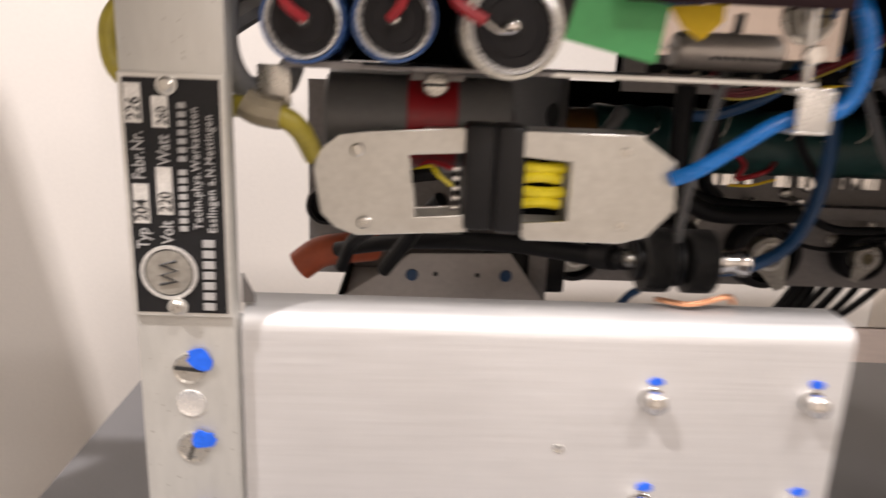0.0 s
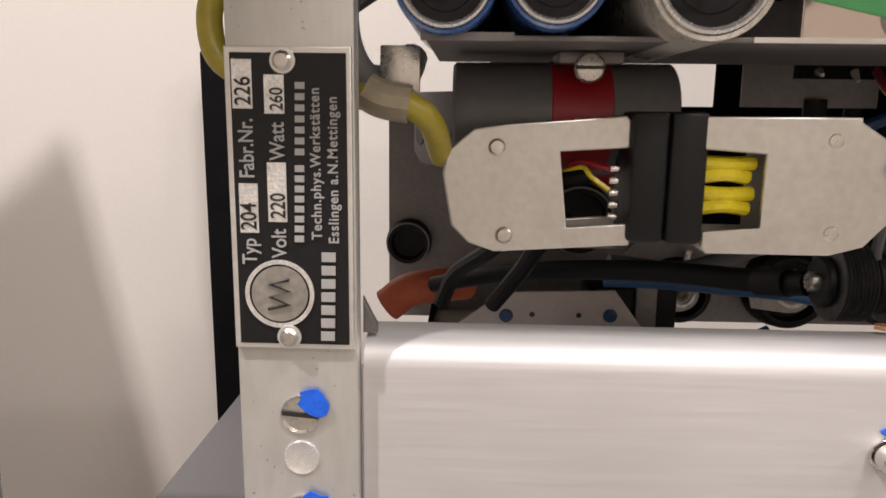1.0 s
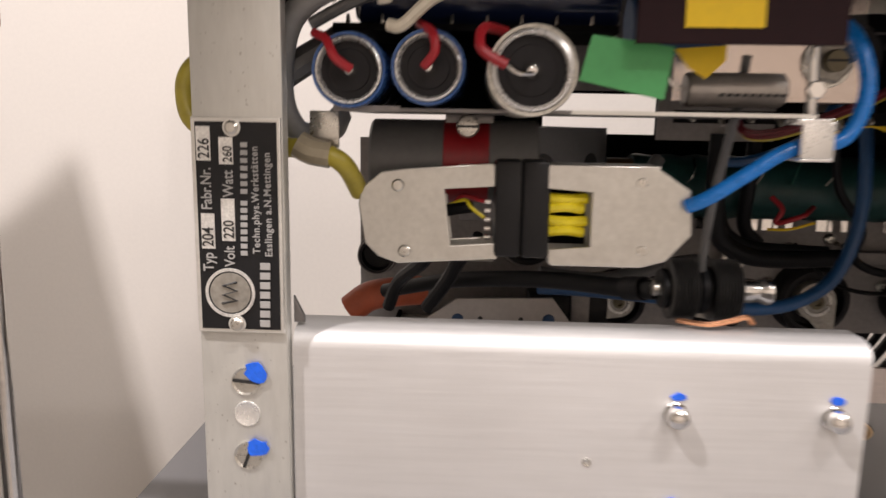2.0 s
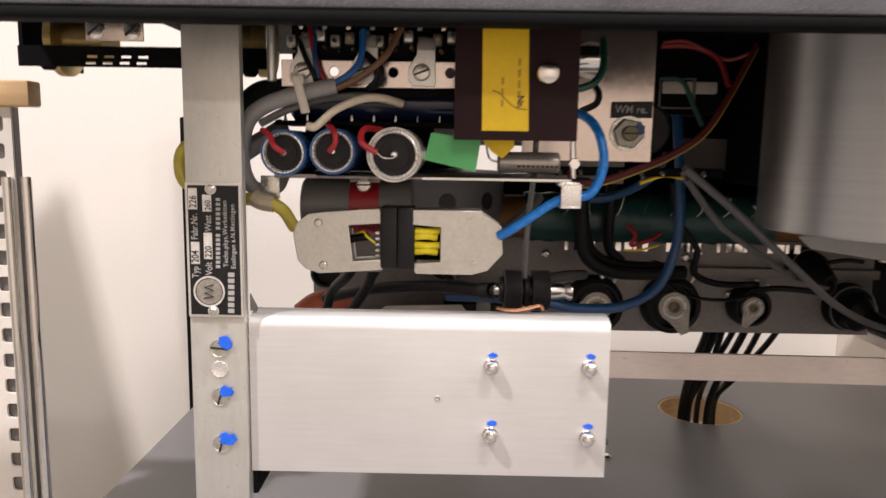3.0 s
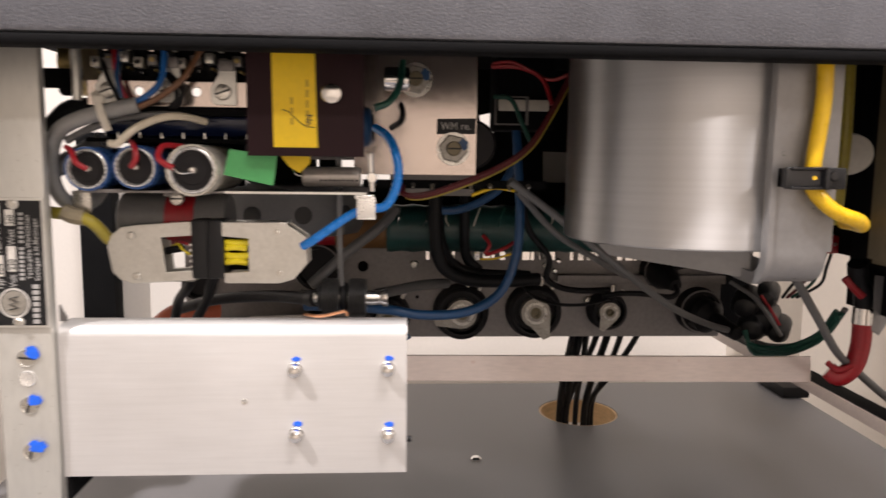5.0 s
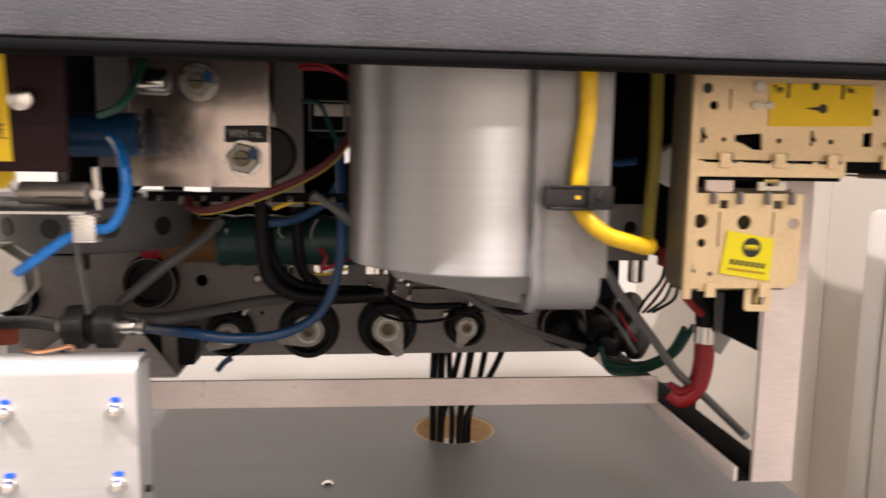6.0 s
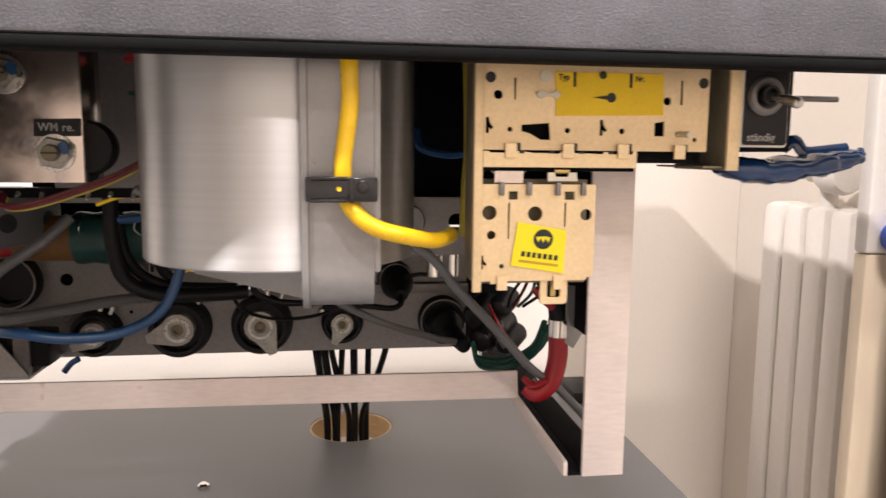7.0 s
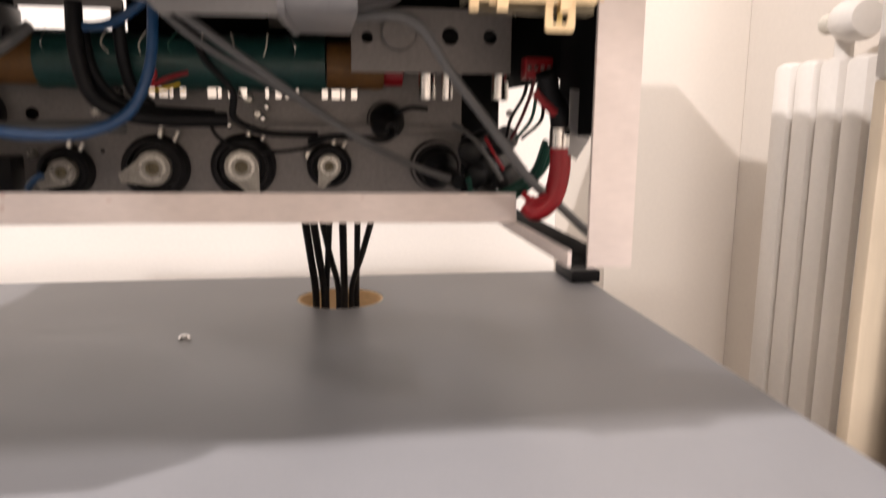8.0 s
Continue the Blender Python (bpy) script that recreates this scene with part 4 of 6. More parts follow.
for a, b in ((834, 863), (880, 910)):
    x0 = 0.0620 + (a - 784) * 0.000313
    x1 = 0.0620 + (b - 784) * 0.000313
    n = x1 - x0
    prof = [(0.004, 0), (0.0098, 0)]
    for k in range(9):
        prof += [(0.0108, n * (k + 0.25) / 9), (0.0102, n * (k + 0.9) / 9)]
    prof += [(0.0098, n), (0.004, n)]
    part("ring_core", lathe((x0, cy, czz), (1, cy, czz), prof, 36), FERRITE, cores, "ribbed black ring core")
xs = 0.0620
part("spindle", rod((xs + (818 - 784) * 0.000313, cy, czz), (xs + (945 - 784) * 0.000313, cy, czz), 0.0028), SCREW, cores)
part("spindle_end", lathe((xs + (909 - 784) * 0.000313, cy, czz), (1, cy, czz), [(0.0042, 0), (0.0042, 0.005), (0.0036, 0.008), (0.0050, 0.0105), (0.0050, 0.0120), (0, 0.0122)], 24), CHROME, cores, "turned bright end")
part("collar", ring((xs + (826 - 784) * 0.000313, cy, czz), (xs + (834 - 784) * 0.000313, cy, czz), 0.007, 0.002), BLACK, cores)
part("winding", ring((xs + (866 - 784) * 0.000313, cy, czz), (xs + (877 - 784) * 0.000313, cy, czz), 0.0085, 0.002), RUBBER, cores)
part("hanger_wire", tube([(0.0890, 0.2220, 0.9640), (0.0890, 0.2280, 0.9460), (0.0880, 0.2380, 0.9210), (0.0880, 0.2450, 0.8980), (0.0890, 0.2460, 0.8930)], 0.0014), GREYPVC, cores, "stiff grey hanger wire")
solo("copper_strand", tube([(0.0720, 0.2140, 0.8850), (0.0800, 0.2100, 0.8850), (0.0870, 0.2110, 0.8860), (0.0920, 0.2120, 0.8870), (0.0940, 0.2120, 0.8850)], 0.0009, 6), COPPER, "bare copper strand lying on the panel edge", "wire")
hose = thing("black_hose", (0.0390, 0.3000, 0.8780), "thick black hose running to the ring cores", "hose")
part("sheath", tube([(-0.0350, 0.3600, 0.8570), (-0.0000, 0.3300, 0.8700), (0.0390, 0.3000, 0.8780), (0.0680, 0.2700, 0.8820), (0.0760, 0.2550, 0.8850)], 0.0037, 12), RUBBER, hose)
part("end_collar", ring((0.0680, 0.2700, 0.8820), (0.0730, 0.2610, 0.8840), 0.0045, 0.0036, 20), BAKE, hose, "black moulded collar")
solo("grey_hose", tube([(-0.0110, 0.3200, 0.8590), (-0.0010, 0.3100, 0.8750), (0.0040, 0.3000, 0.8860), (0.0120, 0.2900, 0.8970)], 0.0032, 10), RUBBER, "dark grey cable rising behind the plug", "cable")
solo("grey_hose", tube([(-0.0310, 0.3400, 0.8540), (-0.0250, 0.3300, 0.8690), (-0.0130, 0.3100, 0.8820), (-0.0070, 0.3000, 0.8910)], 0.0032, 10), RUBBER, "dark grey cable rising behind the plug", "cable")
solo("orange_grip", tube([(-0.0600, 0.4000, 0.8360), (-0.0490, 0.4000, 0.8440), (-0.0340, 0.4000, 0.8470), (-0.0210, 0.4100, 0.8460)], 0.0085, 14), ORANGE, "orange-red rubber grip lying behind the panel", "grip")

# ---- black unit under the deck at the far left ----
bu = thing("black_relay_unit", (-0.12, 0.25, 0.99), "black steel unit with vent slots and a brass drum", "relay unit")
ux0, ux1 = -0.1650, -0.0420
slots = []
for k in range(4):
    for z0 in (1.0020, 0.9990):
        x = -0.1310 + k * 0.0084 - (0.001 if z0 < 0.9995 else 0)
        slots.append(rect(x, x + 0.0052, z0 - 0.0006, z0 + 0.0006))
part("face", sheet([rect(ux0, ux1, 0.9970, 1.0070)] + slots, 0.2395, 0.2405, 0.0001), MATT, bu)
part("end_plate", box((ux0, 0.241, 0.9990), (ux0 + 0.002, 0.30, 1.0498)), MATT, bu)
part("top_rail", box((ux0, 0.2395, 1.036), (ux1, 0.2425, 1.0498)), MATT, bu)
part("drum", lathe((-0.1550, 0.262, 1.012), (1, 0.262, 1.012), [(0, 0), (0.018, 0), (0.018, 0.004), (0.011, 0.006), (0.011, 0.026), (0, 0.026)], 32), BRASS, bu, "tarnished brass drum")
part("drum", lathe((-0.0590, 0.262, 1.012), (1, 0.262, 1.012), [(0, 0), (0.012, 0), (0.012, 0.006), (0.017, 0.008), (0.017, 0.014), (0, 0.014)], 32), BRASS, bu, "tarnished brass drum")
part("strap", box((-0.1290, 0.2355, 1.0090), (-0.1010, 0.2370, 1.0498), 0.0003), WARM, bu)
for c in ((-0.1240, 1.0140), (-0.1060, 1.0140)):
    slotted_screw("screw", c[0], 0.2354, c[1], 0.0042, -40, CHROME, bu, 0.4)
for c in ((-0.1530, 0.9980), (-0.0520, 0.9960)):
    part("foot", lathe((c[0], 0.245, c[1]), (c[0], 0.245, 0), [(0.004, -0.003), (0.004, 0.0005), (0.0025, 0.0022), (0, 0.0024)], 16), MATT, bu)

# ---- bracket with the slotted adjuster ----
wm = thing("adjuster_bracket", (0.135, 0.311, 0.954), "tinned steel bracket with a lettered strip and adjusters", "bracket")
WX0, WX1, WZ0 = 0.0910, 0.1676, 0.9535
part("plate", sheet([rect(WX0, WX1, WZ0, 1.0498)], 0.311, 0.3125), WARM, wm)
part("fold_line", box((WX0, 0.3104, 0.9900), (WX1, 0.3109, 0.9900)), SHEET, wm)
part("side_flange", box((WX1 - 0.0016, 0.3127, WZ0), (WX1, 0.345, 1.0498), 0.0003), WARM, wm)
strip = part("tape_strip", sheet([[(0.1428, 0.9884), (0.1670, 0.9890), (0.1668, 0.9793), (0.1426, 0.9790)]], 0.3099, 0.3106, 0.0001), BLACK, wm, "black embossed tape strip")
part("lettering", letters("WM re.", 0.0062, (0.1450, 0.3097, 0.9820), False, 0.92, 1.05, 0.0001), WHITEINK, strip)
for c, dab in (((0.1530, 0.9700), True), ((0.1290, 1.0120), True)):
    nut = part("washer", ring((c[0], 0.3109, c[1]), (c[0], 0.3098, c[1]), 0.0105, 0.003), SCREW, wm)
    hex_nut("nut", c[0], 0.3098, c[1], 0.0092, 0.004, DULLMETAL, nut, 12)
    part("shaft", lathe((c[0], 0.3058, c[1]), (c[0], 0, c[1]), [(0.0045, 0), (0.0045, 0.0038), (0.0040, 0.0044), (0, 0.0044)], 20), OLIVE, nut, "slotted brass shaft")
    part("slot", box((c[0] - 0.0042, 0.3011, c[1] - 0.0005), (c[0] + 0.0042, 0.3016, c[1] + 0.0005)), INK, nut)
    part("paint_dab", sheet([blob(c[0] + 0.0062, c[1] + 0.0025, 0.0042, 31, 12, 0.8)], 0.3050, 0.3060, 0.0002), NAVYPVC, nut, "dark blue locking paint")
part("coil_can", lathe((0.1110, 0.262, 1.0070), (1, 0.262, 1.0070), [(0, 0), (0.006, 0), (0.0066, 0.0006), (0.0066, 0.013), (0.005, 0.014), (0, 0.014)], 24), CHROME, wm)
part("tube_base", lathe((0.1660, 0.332, 0.9730), (0.1660, 0, 0.9730), [(0, 0), (0.015, 0), (0.016, 0.008), (0.014, 0.012), (0, 0.012)], 28), BAKE, wm, "black round base beside the bracket")
sidecap = thing("blue_capacitor", (0.087, 0.29, 0.970), "blue-sleeved capacitor beside the bracket", "capacitor")
part("sleeve", lathe((0.0670, 0.2900, 0.9810), (0.1050, 0.2900, 0.9820), [(0, 0), (0.010, 0), (0.0115, 0.001), (0.0115, 0.034), (0.009, 0.036), (0, 0.036)], 28), NAVYPVC, sidecap)
part("end_disc", rod((0.1031, 0.2900, 0.98195), (0.1041, 0.2900, 0.982), 0.0080, 0.0076, 24), BAKE, sidecap)

# tag strip under the bracket and the laced loom
ts = thing("tag_strip", (0.16, 0.33, 0.94), "dark tag strip with bright solder tags", "terminal strip")
part("strip", box((WX0 + 0.005, 0.322, 0.9445), (0.215, 0.326, 0.9500)), MATT, ts)
for k in range(9):
    x = WX0 + 0.012 + k * 0.0125
    part("tag", rod((x, 0.3218, 0.9470), (x, 0.3185, 0.9455 - 0.002 * (k % 2)), 0.0015, 0.0008, 8), DULLMETAL, ts)
loom = thing("wire_loom", (0.1320, 0.3150, 0.9390), "laced loom of red, yellow and green wires", "wiring")
LOOM = ((0.2350, 0.3350, 1.0260), (0.2180, 0.3300, 0.9940), (0.2030, 0.3260, 0.9720), (0.1820, 0.3220, 0.9580), (0.1550, 0.3160, 0.9470), (0.1350, 0.3120, 0.9410), (0.1230, 0.3120, 0.9410), (0.1210, 0.3180, 0.9470))
for dx, dz, mat in ((0, 0.0010, LOOMRED), (-0.0012, -0.0002, LOOMRED), (0.0010, -0.0014, LOOMRED), (0.0016, -0.0022, OLIVEPVC), (0.0012, -0.0004, LOOMRED)):
    part("wire", tube([(x + dx, y + dx, z + dz) for x, y, z in LOOM], 0.0009, 6), mat, loom)
part("wire", tube([(0.1810, 0.3500, 1.0260), (0.2000, 0.3450, 1.0250), (0.2140, 0.3400, 1.0170), (0.2200, 0.3350, 1.0000)], 0.0016, 6), DARKRED, loom)
part("wire", tube([(0.1820, 0.3500, 1.0280), (0.1960, 0.3450, 1.0280), (0.2180, 0.3400, 1.0170), (0.2310, 0.3350, 1.0200)], 0.0012, 6), REDPVC, loom)
part("wire", tube([(0.1830, 0.3500, 1.0060), (0.1940, 0.3450, 1.0040), (0.2010, 0.3420, 0.9890), (0.2070, 0.3400, 0.9760)], 0.0016, 6), GREENPVC, loom)
part("wire", tube([(0.1670, 0.3300, 0.9400), (0.1820, 0.3300, 0.9450), (0.1970, 0.3400, 0.9430)], 0.0012, 6), LABEL, loom)
dblock = thing("relay_block", (0.2010, 0.3700, 0.9860), "black relay with a cream coil former", "relay")
part("body", box((0.1890, 0.372, 0.9850), (0.2290, 0.42, 1.0498), 0.001), MATT, dblock)
part("former", box((0.1890, 0.3685, 0.9980), (0.2250, 0.3715, 1.0060), 0.001), DIMWHITE, dblock)
part("frame", sheet([rect(0.1860, 0.2100, 0.9880, 1.0080), rect(0.1870, 0.2080, 0.9890, 1.0070)], 0.3665, 0.3677, 0.0001), SHEET, dblock)

inner = thing("inner_plate", (0.135, 0.42, 0.93), "dull zinc inner plate with a wire window", "chassis plate")
part("plate", sheet([[(0.036, 0.962), (0.112, 0.962), (0.112, 0.935), (0.178, 0.935), (0.178, 1.0498), (0.036, 1.0498)], rect(0.105, 0.128, 0.985, 1.005)], 0.42, 0.4215), SHEET, inner)
part("backing", box((0.10, 0.424, 0.98), (0.133, 0.43, 1.01)), MATT, inner)
part("former", box((0.108, 0.415, 0.992), (0.126, 0.4195, 1.0), 0.001), DIMWHITE, inner)

# ---- flywheel motor ----
FX, FY, FR, FZ0 = 0.280, 0.2537, 0.0662, 0.9210
fw = thing("flywheel_motor", (FX, FY, FZ0), "turned steel flywheel hanging under the deck", "flywheel")
part("rim", lathe((FX, FY, FZ0), (FX, FY, 2), [(0.02, 0.0012), (FR - 0.0045, 0.0012), (FR - 0.004, 0.0), (FR - 0.0008, 0.0), (FR, 0.0008), (FR, 1.0498 - FZ0), (0.02, 1.0498 - FZ0)], 96), TURNED, fw)
part("hub", rod((FX, FY, FZ0 - 0.004), (FX, FY, FZ0 + 0.02), 0.019, 0.019, 32), SHEET, fw)
sb = thing("support_strap", (0.31, 0.186, 0.895), "grey enamelled steel strap bent under the flywheel", "bracket")
SX0, SX1 = 0.2960, 0.3230
zb = 0.9050
prof = [(0.1838, 1.0498), (0.1838, zb + 0.016), (0.1850, zb + 0.009), (0.1885, zb + 0.004), (0.1940, zb + 0.0008), (0.2000, zb), (0.318, zb + 0.006)]


def bent_strip(profile, x0, x1, thick):
    """A strip between x0 and x1 that follows a profile in the y-z plane."""
    bm = bmesh.new()
    rows = []
    for i, (y, z) in enumerate(profile):
        a, b = profile[max(i - 1, 0)], profile[min(i + 1, len(profile) - 1)]
        d = V((b[0] - a[0], b[1] - a[1])).normalized()
        nrm = V((-d.y, d.x)) * thick
        rows.append([bm.verts.new((x, y + o * nrm.x, z + o * nrm.y)) for x, o in ((x0, 0), (x1, 0), (x1, 1), (x0, 1))])
    for p, q in zip(rows, rows[1:]):
        for k in range(4):
            bm.faces.new([p[k], p[(k + 1) % 4], q[(k + 1) % 4], q[k]])
    bm.faces.new(rows[0][::-1])
    bm.faces.new(rows[-1])
    bmesh.ops.recalc_face_normals(bm, faces=bm.faces)
    return bm


part("strap", bent_strip(prof, SX0, SX1, 0.0026), STRAP, sb, "", 40)
part("bent_flange", bent_strip([(y - 0.0012, z - 0.0012) for y, z in prof], SX0 - 0.0030, SX0 - 0.0002, 0.0062), STRAP, sb, "folded side flange", 40)
part("bent_flange", bent_strip([(y + 0.0006, z + 0.0006) for y, z in prof[:2]], SX1 + 0.0002, SX1 + 0.0026, 0.0100), STRAP, sb, "folded side flange", 40)
arm = sheet([[(SX0 + 0.001, zb + 0.0005), (SX0 + 0.001, zb + 0.014), (0.222, FZ0 - 0.003), (0.215, FZ0 - 0.004), (0.222, FZ0 - 0.010)]], 0.205, 0.2075)
arm.transform(Matrix.Translation((SX0, 0.206, 0)) @ Matrix.Rotation(radians(-38), 4, "Z") @ Matrix.Translation((-SX0, -0.206, 0)))
part("arm", arm, STRAP, sb)
clampz = 0.9570
cl = part("cable_clamp", box((SX0 - 0.001, 0.1738, clampz - 0.0052), (SX1 + 0.001, 0.1765, clampz + 0.0048), 0.0008), GLOSSBLACK, sb, "black sheet metal cable clamp")
part("clamp_leg", box((SX0 + 0.0005, 0.1766, clampz - 0.0045), (SX0 + 0.0025, 0.1837, clampz + 0.0042)), GLOSSBLACK, cl)
part("clamp_leg", box((SX1 - 0.0025, 0.1766, clampz - 0.0045), (SX1 - 0.0005, 0.1837, clampz + 0.0042)), GLOSSBLACK, cl)
part("clamp_lip", box((SX0 + 0.001, 0.1722, clampz + 0.0036), (SX1 - 0.011, 0.1738, clampz + 0.0050), 0.0004), GLOSSBLACK, cl)
part("clamp_lip", box((SX0 + 0.001, 0.1722, clampz - 0.0054), (SX1 - 0.011, 0.1738, clampz - 0.0040), 0.0004), GLOSSBLACK, cl)
part("clamp_fold", box((SX1 - 0.0105, 0.1710, clampz - 0.0055), (SX1 - 0.0085, 0.1738, clampz + 0.0050), 0.0005), GLOSSBLACK, cl)
part("rivet", lathe((SX1 - 0.005, 0.1739, clampz + 0.0008), (SX1 - 0.005, 0, clampz), [(0.0026, 0), (0.0022, 0.001), (0, 0.0016)], 16), GLOSSBLACK, cl)
part("eyelet", lathe((SX0 + 0.0125, 0.1737, clampz), (SX0 + 0.0125, 0, clampz), [(0, 0.0001), (0.0007, 0.0001), (0.0009, 0.0003), (0.0010, 0)], 16), YELPVC, cl)
solo("yellow_hose", tube([(0.3120, 0.181, 1.0499), (0.3130, 0.1790, 1.0030), (0.3130, 0.1790, 0.9900), (0.3110, 0.1780, 0.9750), (0.3100, 0.1780, 0.9650), (0.3110, 0.1800, 0.9540), (0.3150, 0.1780, 0.9470), (0.3230, 0.1780, 0.9410), (0.3360, 0.1820, 0.9370), (0.3500, 0.2000, 0.9330), (0.3600, 0.222, 0.932), (0.3635, 0.236, 0.9315)], 0.0036, 14, None, 1.0), YELPVC, "bright yellow cable clamped to the grey strap", "cable")

# ---- yellow passivated contact unit ----
ru = thing("contact_unit", (0.42, 0.23, 0.91), "yellow passivated relay unit with punched plates and yellow labels", "relay unit")
RY = 0.2020
part("left_cheek", box((0.3680, 0.1995, 0.9090), (0.3720, 0.2015, 1.0498), 0.0003), GOLD, ru)
part("left_flank", box((0.3680 - 0.0004, 0.2017, 0.9140), (0.3680 + 0.0014, 0.2200, 1.0498), 0.0003), OLIVE, ru)
U = lambda a, b: (0.3715 + (a - 853) * 0.0002545, 0.9735 + (262 - b) * 0.000249)
HP = [circle(*U(882, 164), 0.0020, 14), circle(*U(904, 225), 0.0011, 10), circle(*U(1009, 226), 0.0012, 10), circle(*U(1110, 226), 0.0013, 10), circle(*U(1194, 170), 0.0018, 14), circle(*U(1250, 240), 0.001, 8)]
HP += [[U(925, 217), U(975, 213), U(978, 243), U(960, 243), U(940, 232), U(925, 228)], [U(1172, 210), U(1190, 207), U(1190, 234), U(1172, 234)]]
HP += [[U(861, 204), U(866, 204), U(868, 214), U(874, 222), U(870, 226), U(867, 222), U(866, 232), U(861, 232)], [U(1069, 206), U(1074, 206), U(1076, 216), U(1082, 224), U(1078, 228), U(1075, 224), U(1074, 234), U(1069, 234)]]
HP += [[U(910, 134), U(914, 134), U(913, 172), U(911, 172)], [U(1219, 132), U(1223, 132), U(1223, 176), U(1219, 176)]]
part("upper_plate", sheet([[U(853, 262), U(1274, 262), (U(1274, 0)[0], 1.0496), (U(853, 0)[0], 1.0496)]] + HP, RY, RY + 0.0014, 0.0002), GOLD, ru)
# thin black discs on the plate stand in for shaded holes
for c in (U(868, 134), U(1262, 136)):
    part("dark_hole", sheet([circle(*c, 0.0024, 16)], RY - 0.0002, RY + 0.0002, 0.00003), INK, ru)
# dark plates added behind, so the punched holes read as shaded
part("inner_dark_plate", box((0.372, RY + 0.006, 0.968), (U(1274, 0)[0], RY + 0.009, 1.0496)), MATT, ru)
part("lower_dark_plate", box((0.372, RY + 0.0095, 0.911), (U(1062, 0)[0], RY + 0.02, 0.96)), OLIVE, ru)
lab = part("label", sheet([[U(986, 200), U(1186, 196), U(1184, 122), U(984, 122)]], RY - 0.0007, RY - 0.0001, 0.0001), LABEL, ru, "yellow paper label with printed headings")
part("lettering", letters("Typ", 0.0036, (U(989, 136)[0], RY - 0.0009, U(989, 136)[1]), False, 0.9, 1.0, 0.00012), INK, lab)
part("lettering", letters("Nr.", 0.0036, (U(1130, 136)[0], RY - 0.0009, U(1130, 136)[1]), False, 0.9, 1.0, 0.00012), INK, lab)
# openings in the label are black patches, not cut through
for c, r in ((U(1087, 166), 0.0022), (U(1070, 126), 0.0018)):
    part("label_hole", sheet([circle(*c, r, 16)], RY - 0.0009, RY - 0.0006, 0.00003), INK, lab)
part("label_slot", sheet([[U(1052, 166), U(1080, 162), U(1080, 170)]], RY - 0.0009, RY - 0.0006, 0.00003), INK, lab)
for a in (1016, 1120):
    part("label_slot", sheet([rect(U(a, 0)[0], U(a + 5, 0)[0], U(0, 148)[1], U(0, 122)[1])], RY - 0.0009, RY - 0.0006, 0.00003), INK, lab)
part("rivet_pair", sheet([[U(950, 158), U(960, 154), U(968, 159), U(980, 159), U(986, 154), U(995, 162), U(986, 171), U(978, 165), U(968, 166), U(958, 171), U(950, 166)]], RY - 0.0012, RY - 0.0002, 0.0002), LIGHTPVC, ru, "bright contact rivets")
part("rivet", sheet([circle(*U(965, 130), 0.0027, 16)], RY - 0.0012, RY - 0.0002, 0.0002), LIGHTPVC, ru)
teeth = [U(856, 293), U(1138, 293), U(1138, 262), U(1131, 262), U(1130, 268), U(1085, 268)]
for a in (1080, 1040, 1000, 960, 920, 880):
    teeth += [U(a + 4, 264), U(a - 4, 264), U(a - 5, 268), U(a - 12, 268)] if a % 80 else [U(a + 4, 267), U(a - 12, 267)]
teeth += [U(866, 264), U(856, 264)]
part("comb_plate", sheet([teeth], RY - 0.0016, RY - 0.0003, 0.0002), GOLD, ru)
for a in (904, 1008, 1110, 1217):
    part("hook", sheet([[U(a - 10, 276), U(a + 11, 276), U(a + 11, 250), U(a - 10, 250)]], RY - 0.0031, RY - 0.0018, 0.0003), GOLD, ru)
# black filler puts the shade of the gap behind the hooks
part("hook_shadow_gap", box((U(856, 0)[0], RY + 0.0015, U(0, 300)[1]), (U(1138, 0)[0], RY + 0.0035, U(0, 262)[1])), MATT, ru)
part("right_cheek", box((0.4860, 0.1965, 0.9650), (0.4920, 0.1985, 1.0498), 0.0003), GOLD, ru)
part("right_web", box((0.4860, 0.1987, 0.9650), (0.4860 + 0.0014, 0.250, 1.0498), 0.0003), OLIVE, ru)
part("right_floor", box((0.4860 - 0.010, 0.1995, 0.9660), (0.4860 - 0.0003, 0.250, 0.9660 + 0.001), 0.0002), OLIVE, ru)
part("coil_bobbin", box((U(880, 0)[0], RY + 0.002, U(0, 322)[1]), (U(932, 0)[0], RY + 0.0055, U(0, 296)[1])), WARM, ru)
part("spring_seat", sheet([[U(975, 302), U(988, 302), U(990, 310), U(1012, 310), U(1014, 302), U(1028, 302), U(1030, 318), U(975, 318)]], RY - 0.0005, RY + 0.001, 0.0002), LIGHTPVC, ru)
part("spring", rod((U(988, 0)[0], RY + 0.001, U(0, 300)[1]), (U(1016, 0)[0], RY + 0.001, U(0, 300)[1]), 0.0012), BRASS, ru)
part("stud", rod((U(1216, 0)[0], RY, U(0, 230)[1]), (U(1226, 0)[0], RY - 0.0070, U(0, 231)[1]), 0.0014), SCREW, ru)
low = [[U(851, 503), U(874, 503), U(874, 508), U(905, 508), U(905, 503), U(975, 503), U(1052, 503), U(1055, 497), U(1066, 497), U(1066, 324), U(851, 324)]]
LH = [circle(*U(954, 378), 0.0034, 20), circle(*U(874, 417), 0.0020, 14), circle(*U(870, 376), 0.0033, 18), circle(*U(1049, 380), 0.0027, 14), circle(*U(894, 475), 0.0011, 10), circle(*U(953, 476), 0.0011, 10), circle(*U(997, 478), 0.0012, 10), circle(*U(1004, 412), 0.0012, 10)]
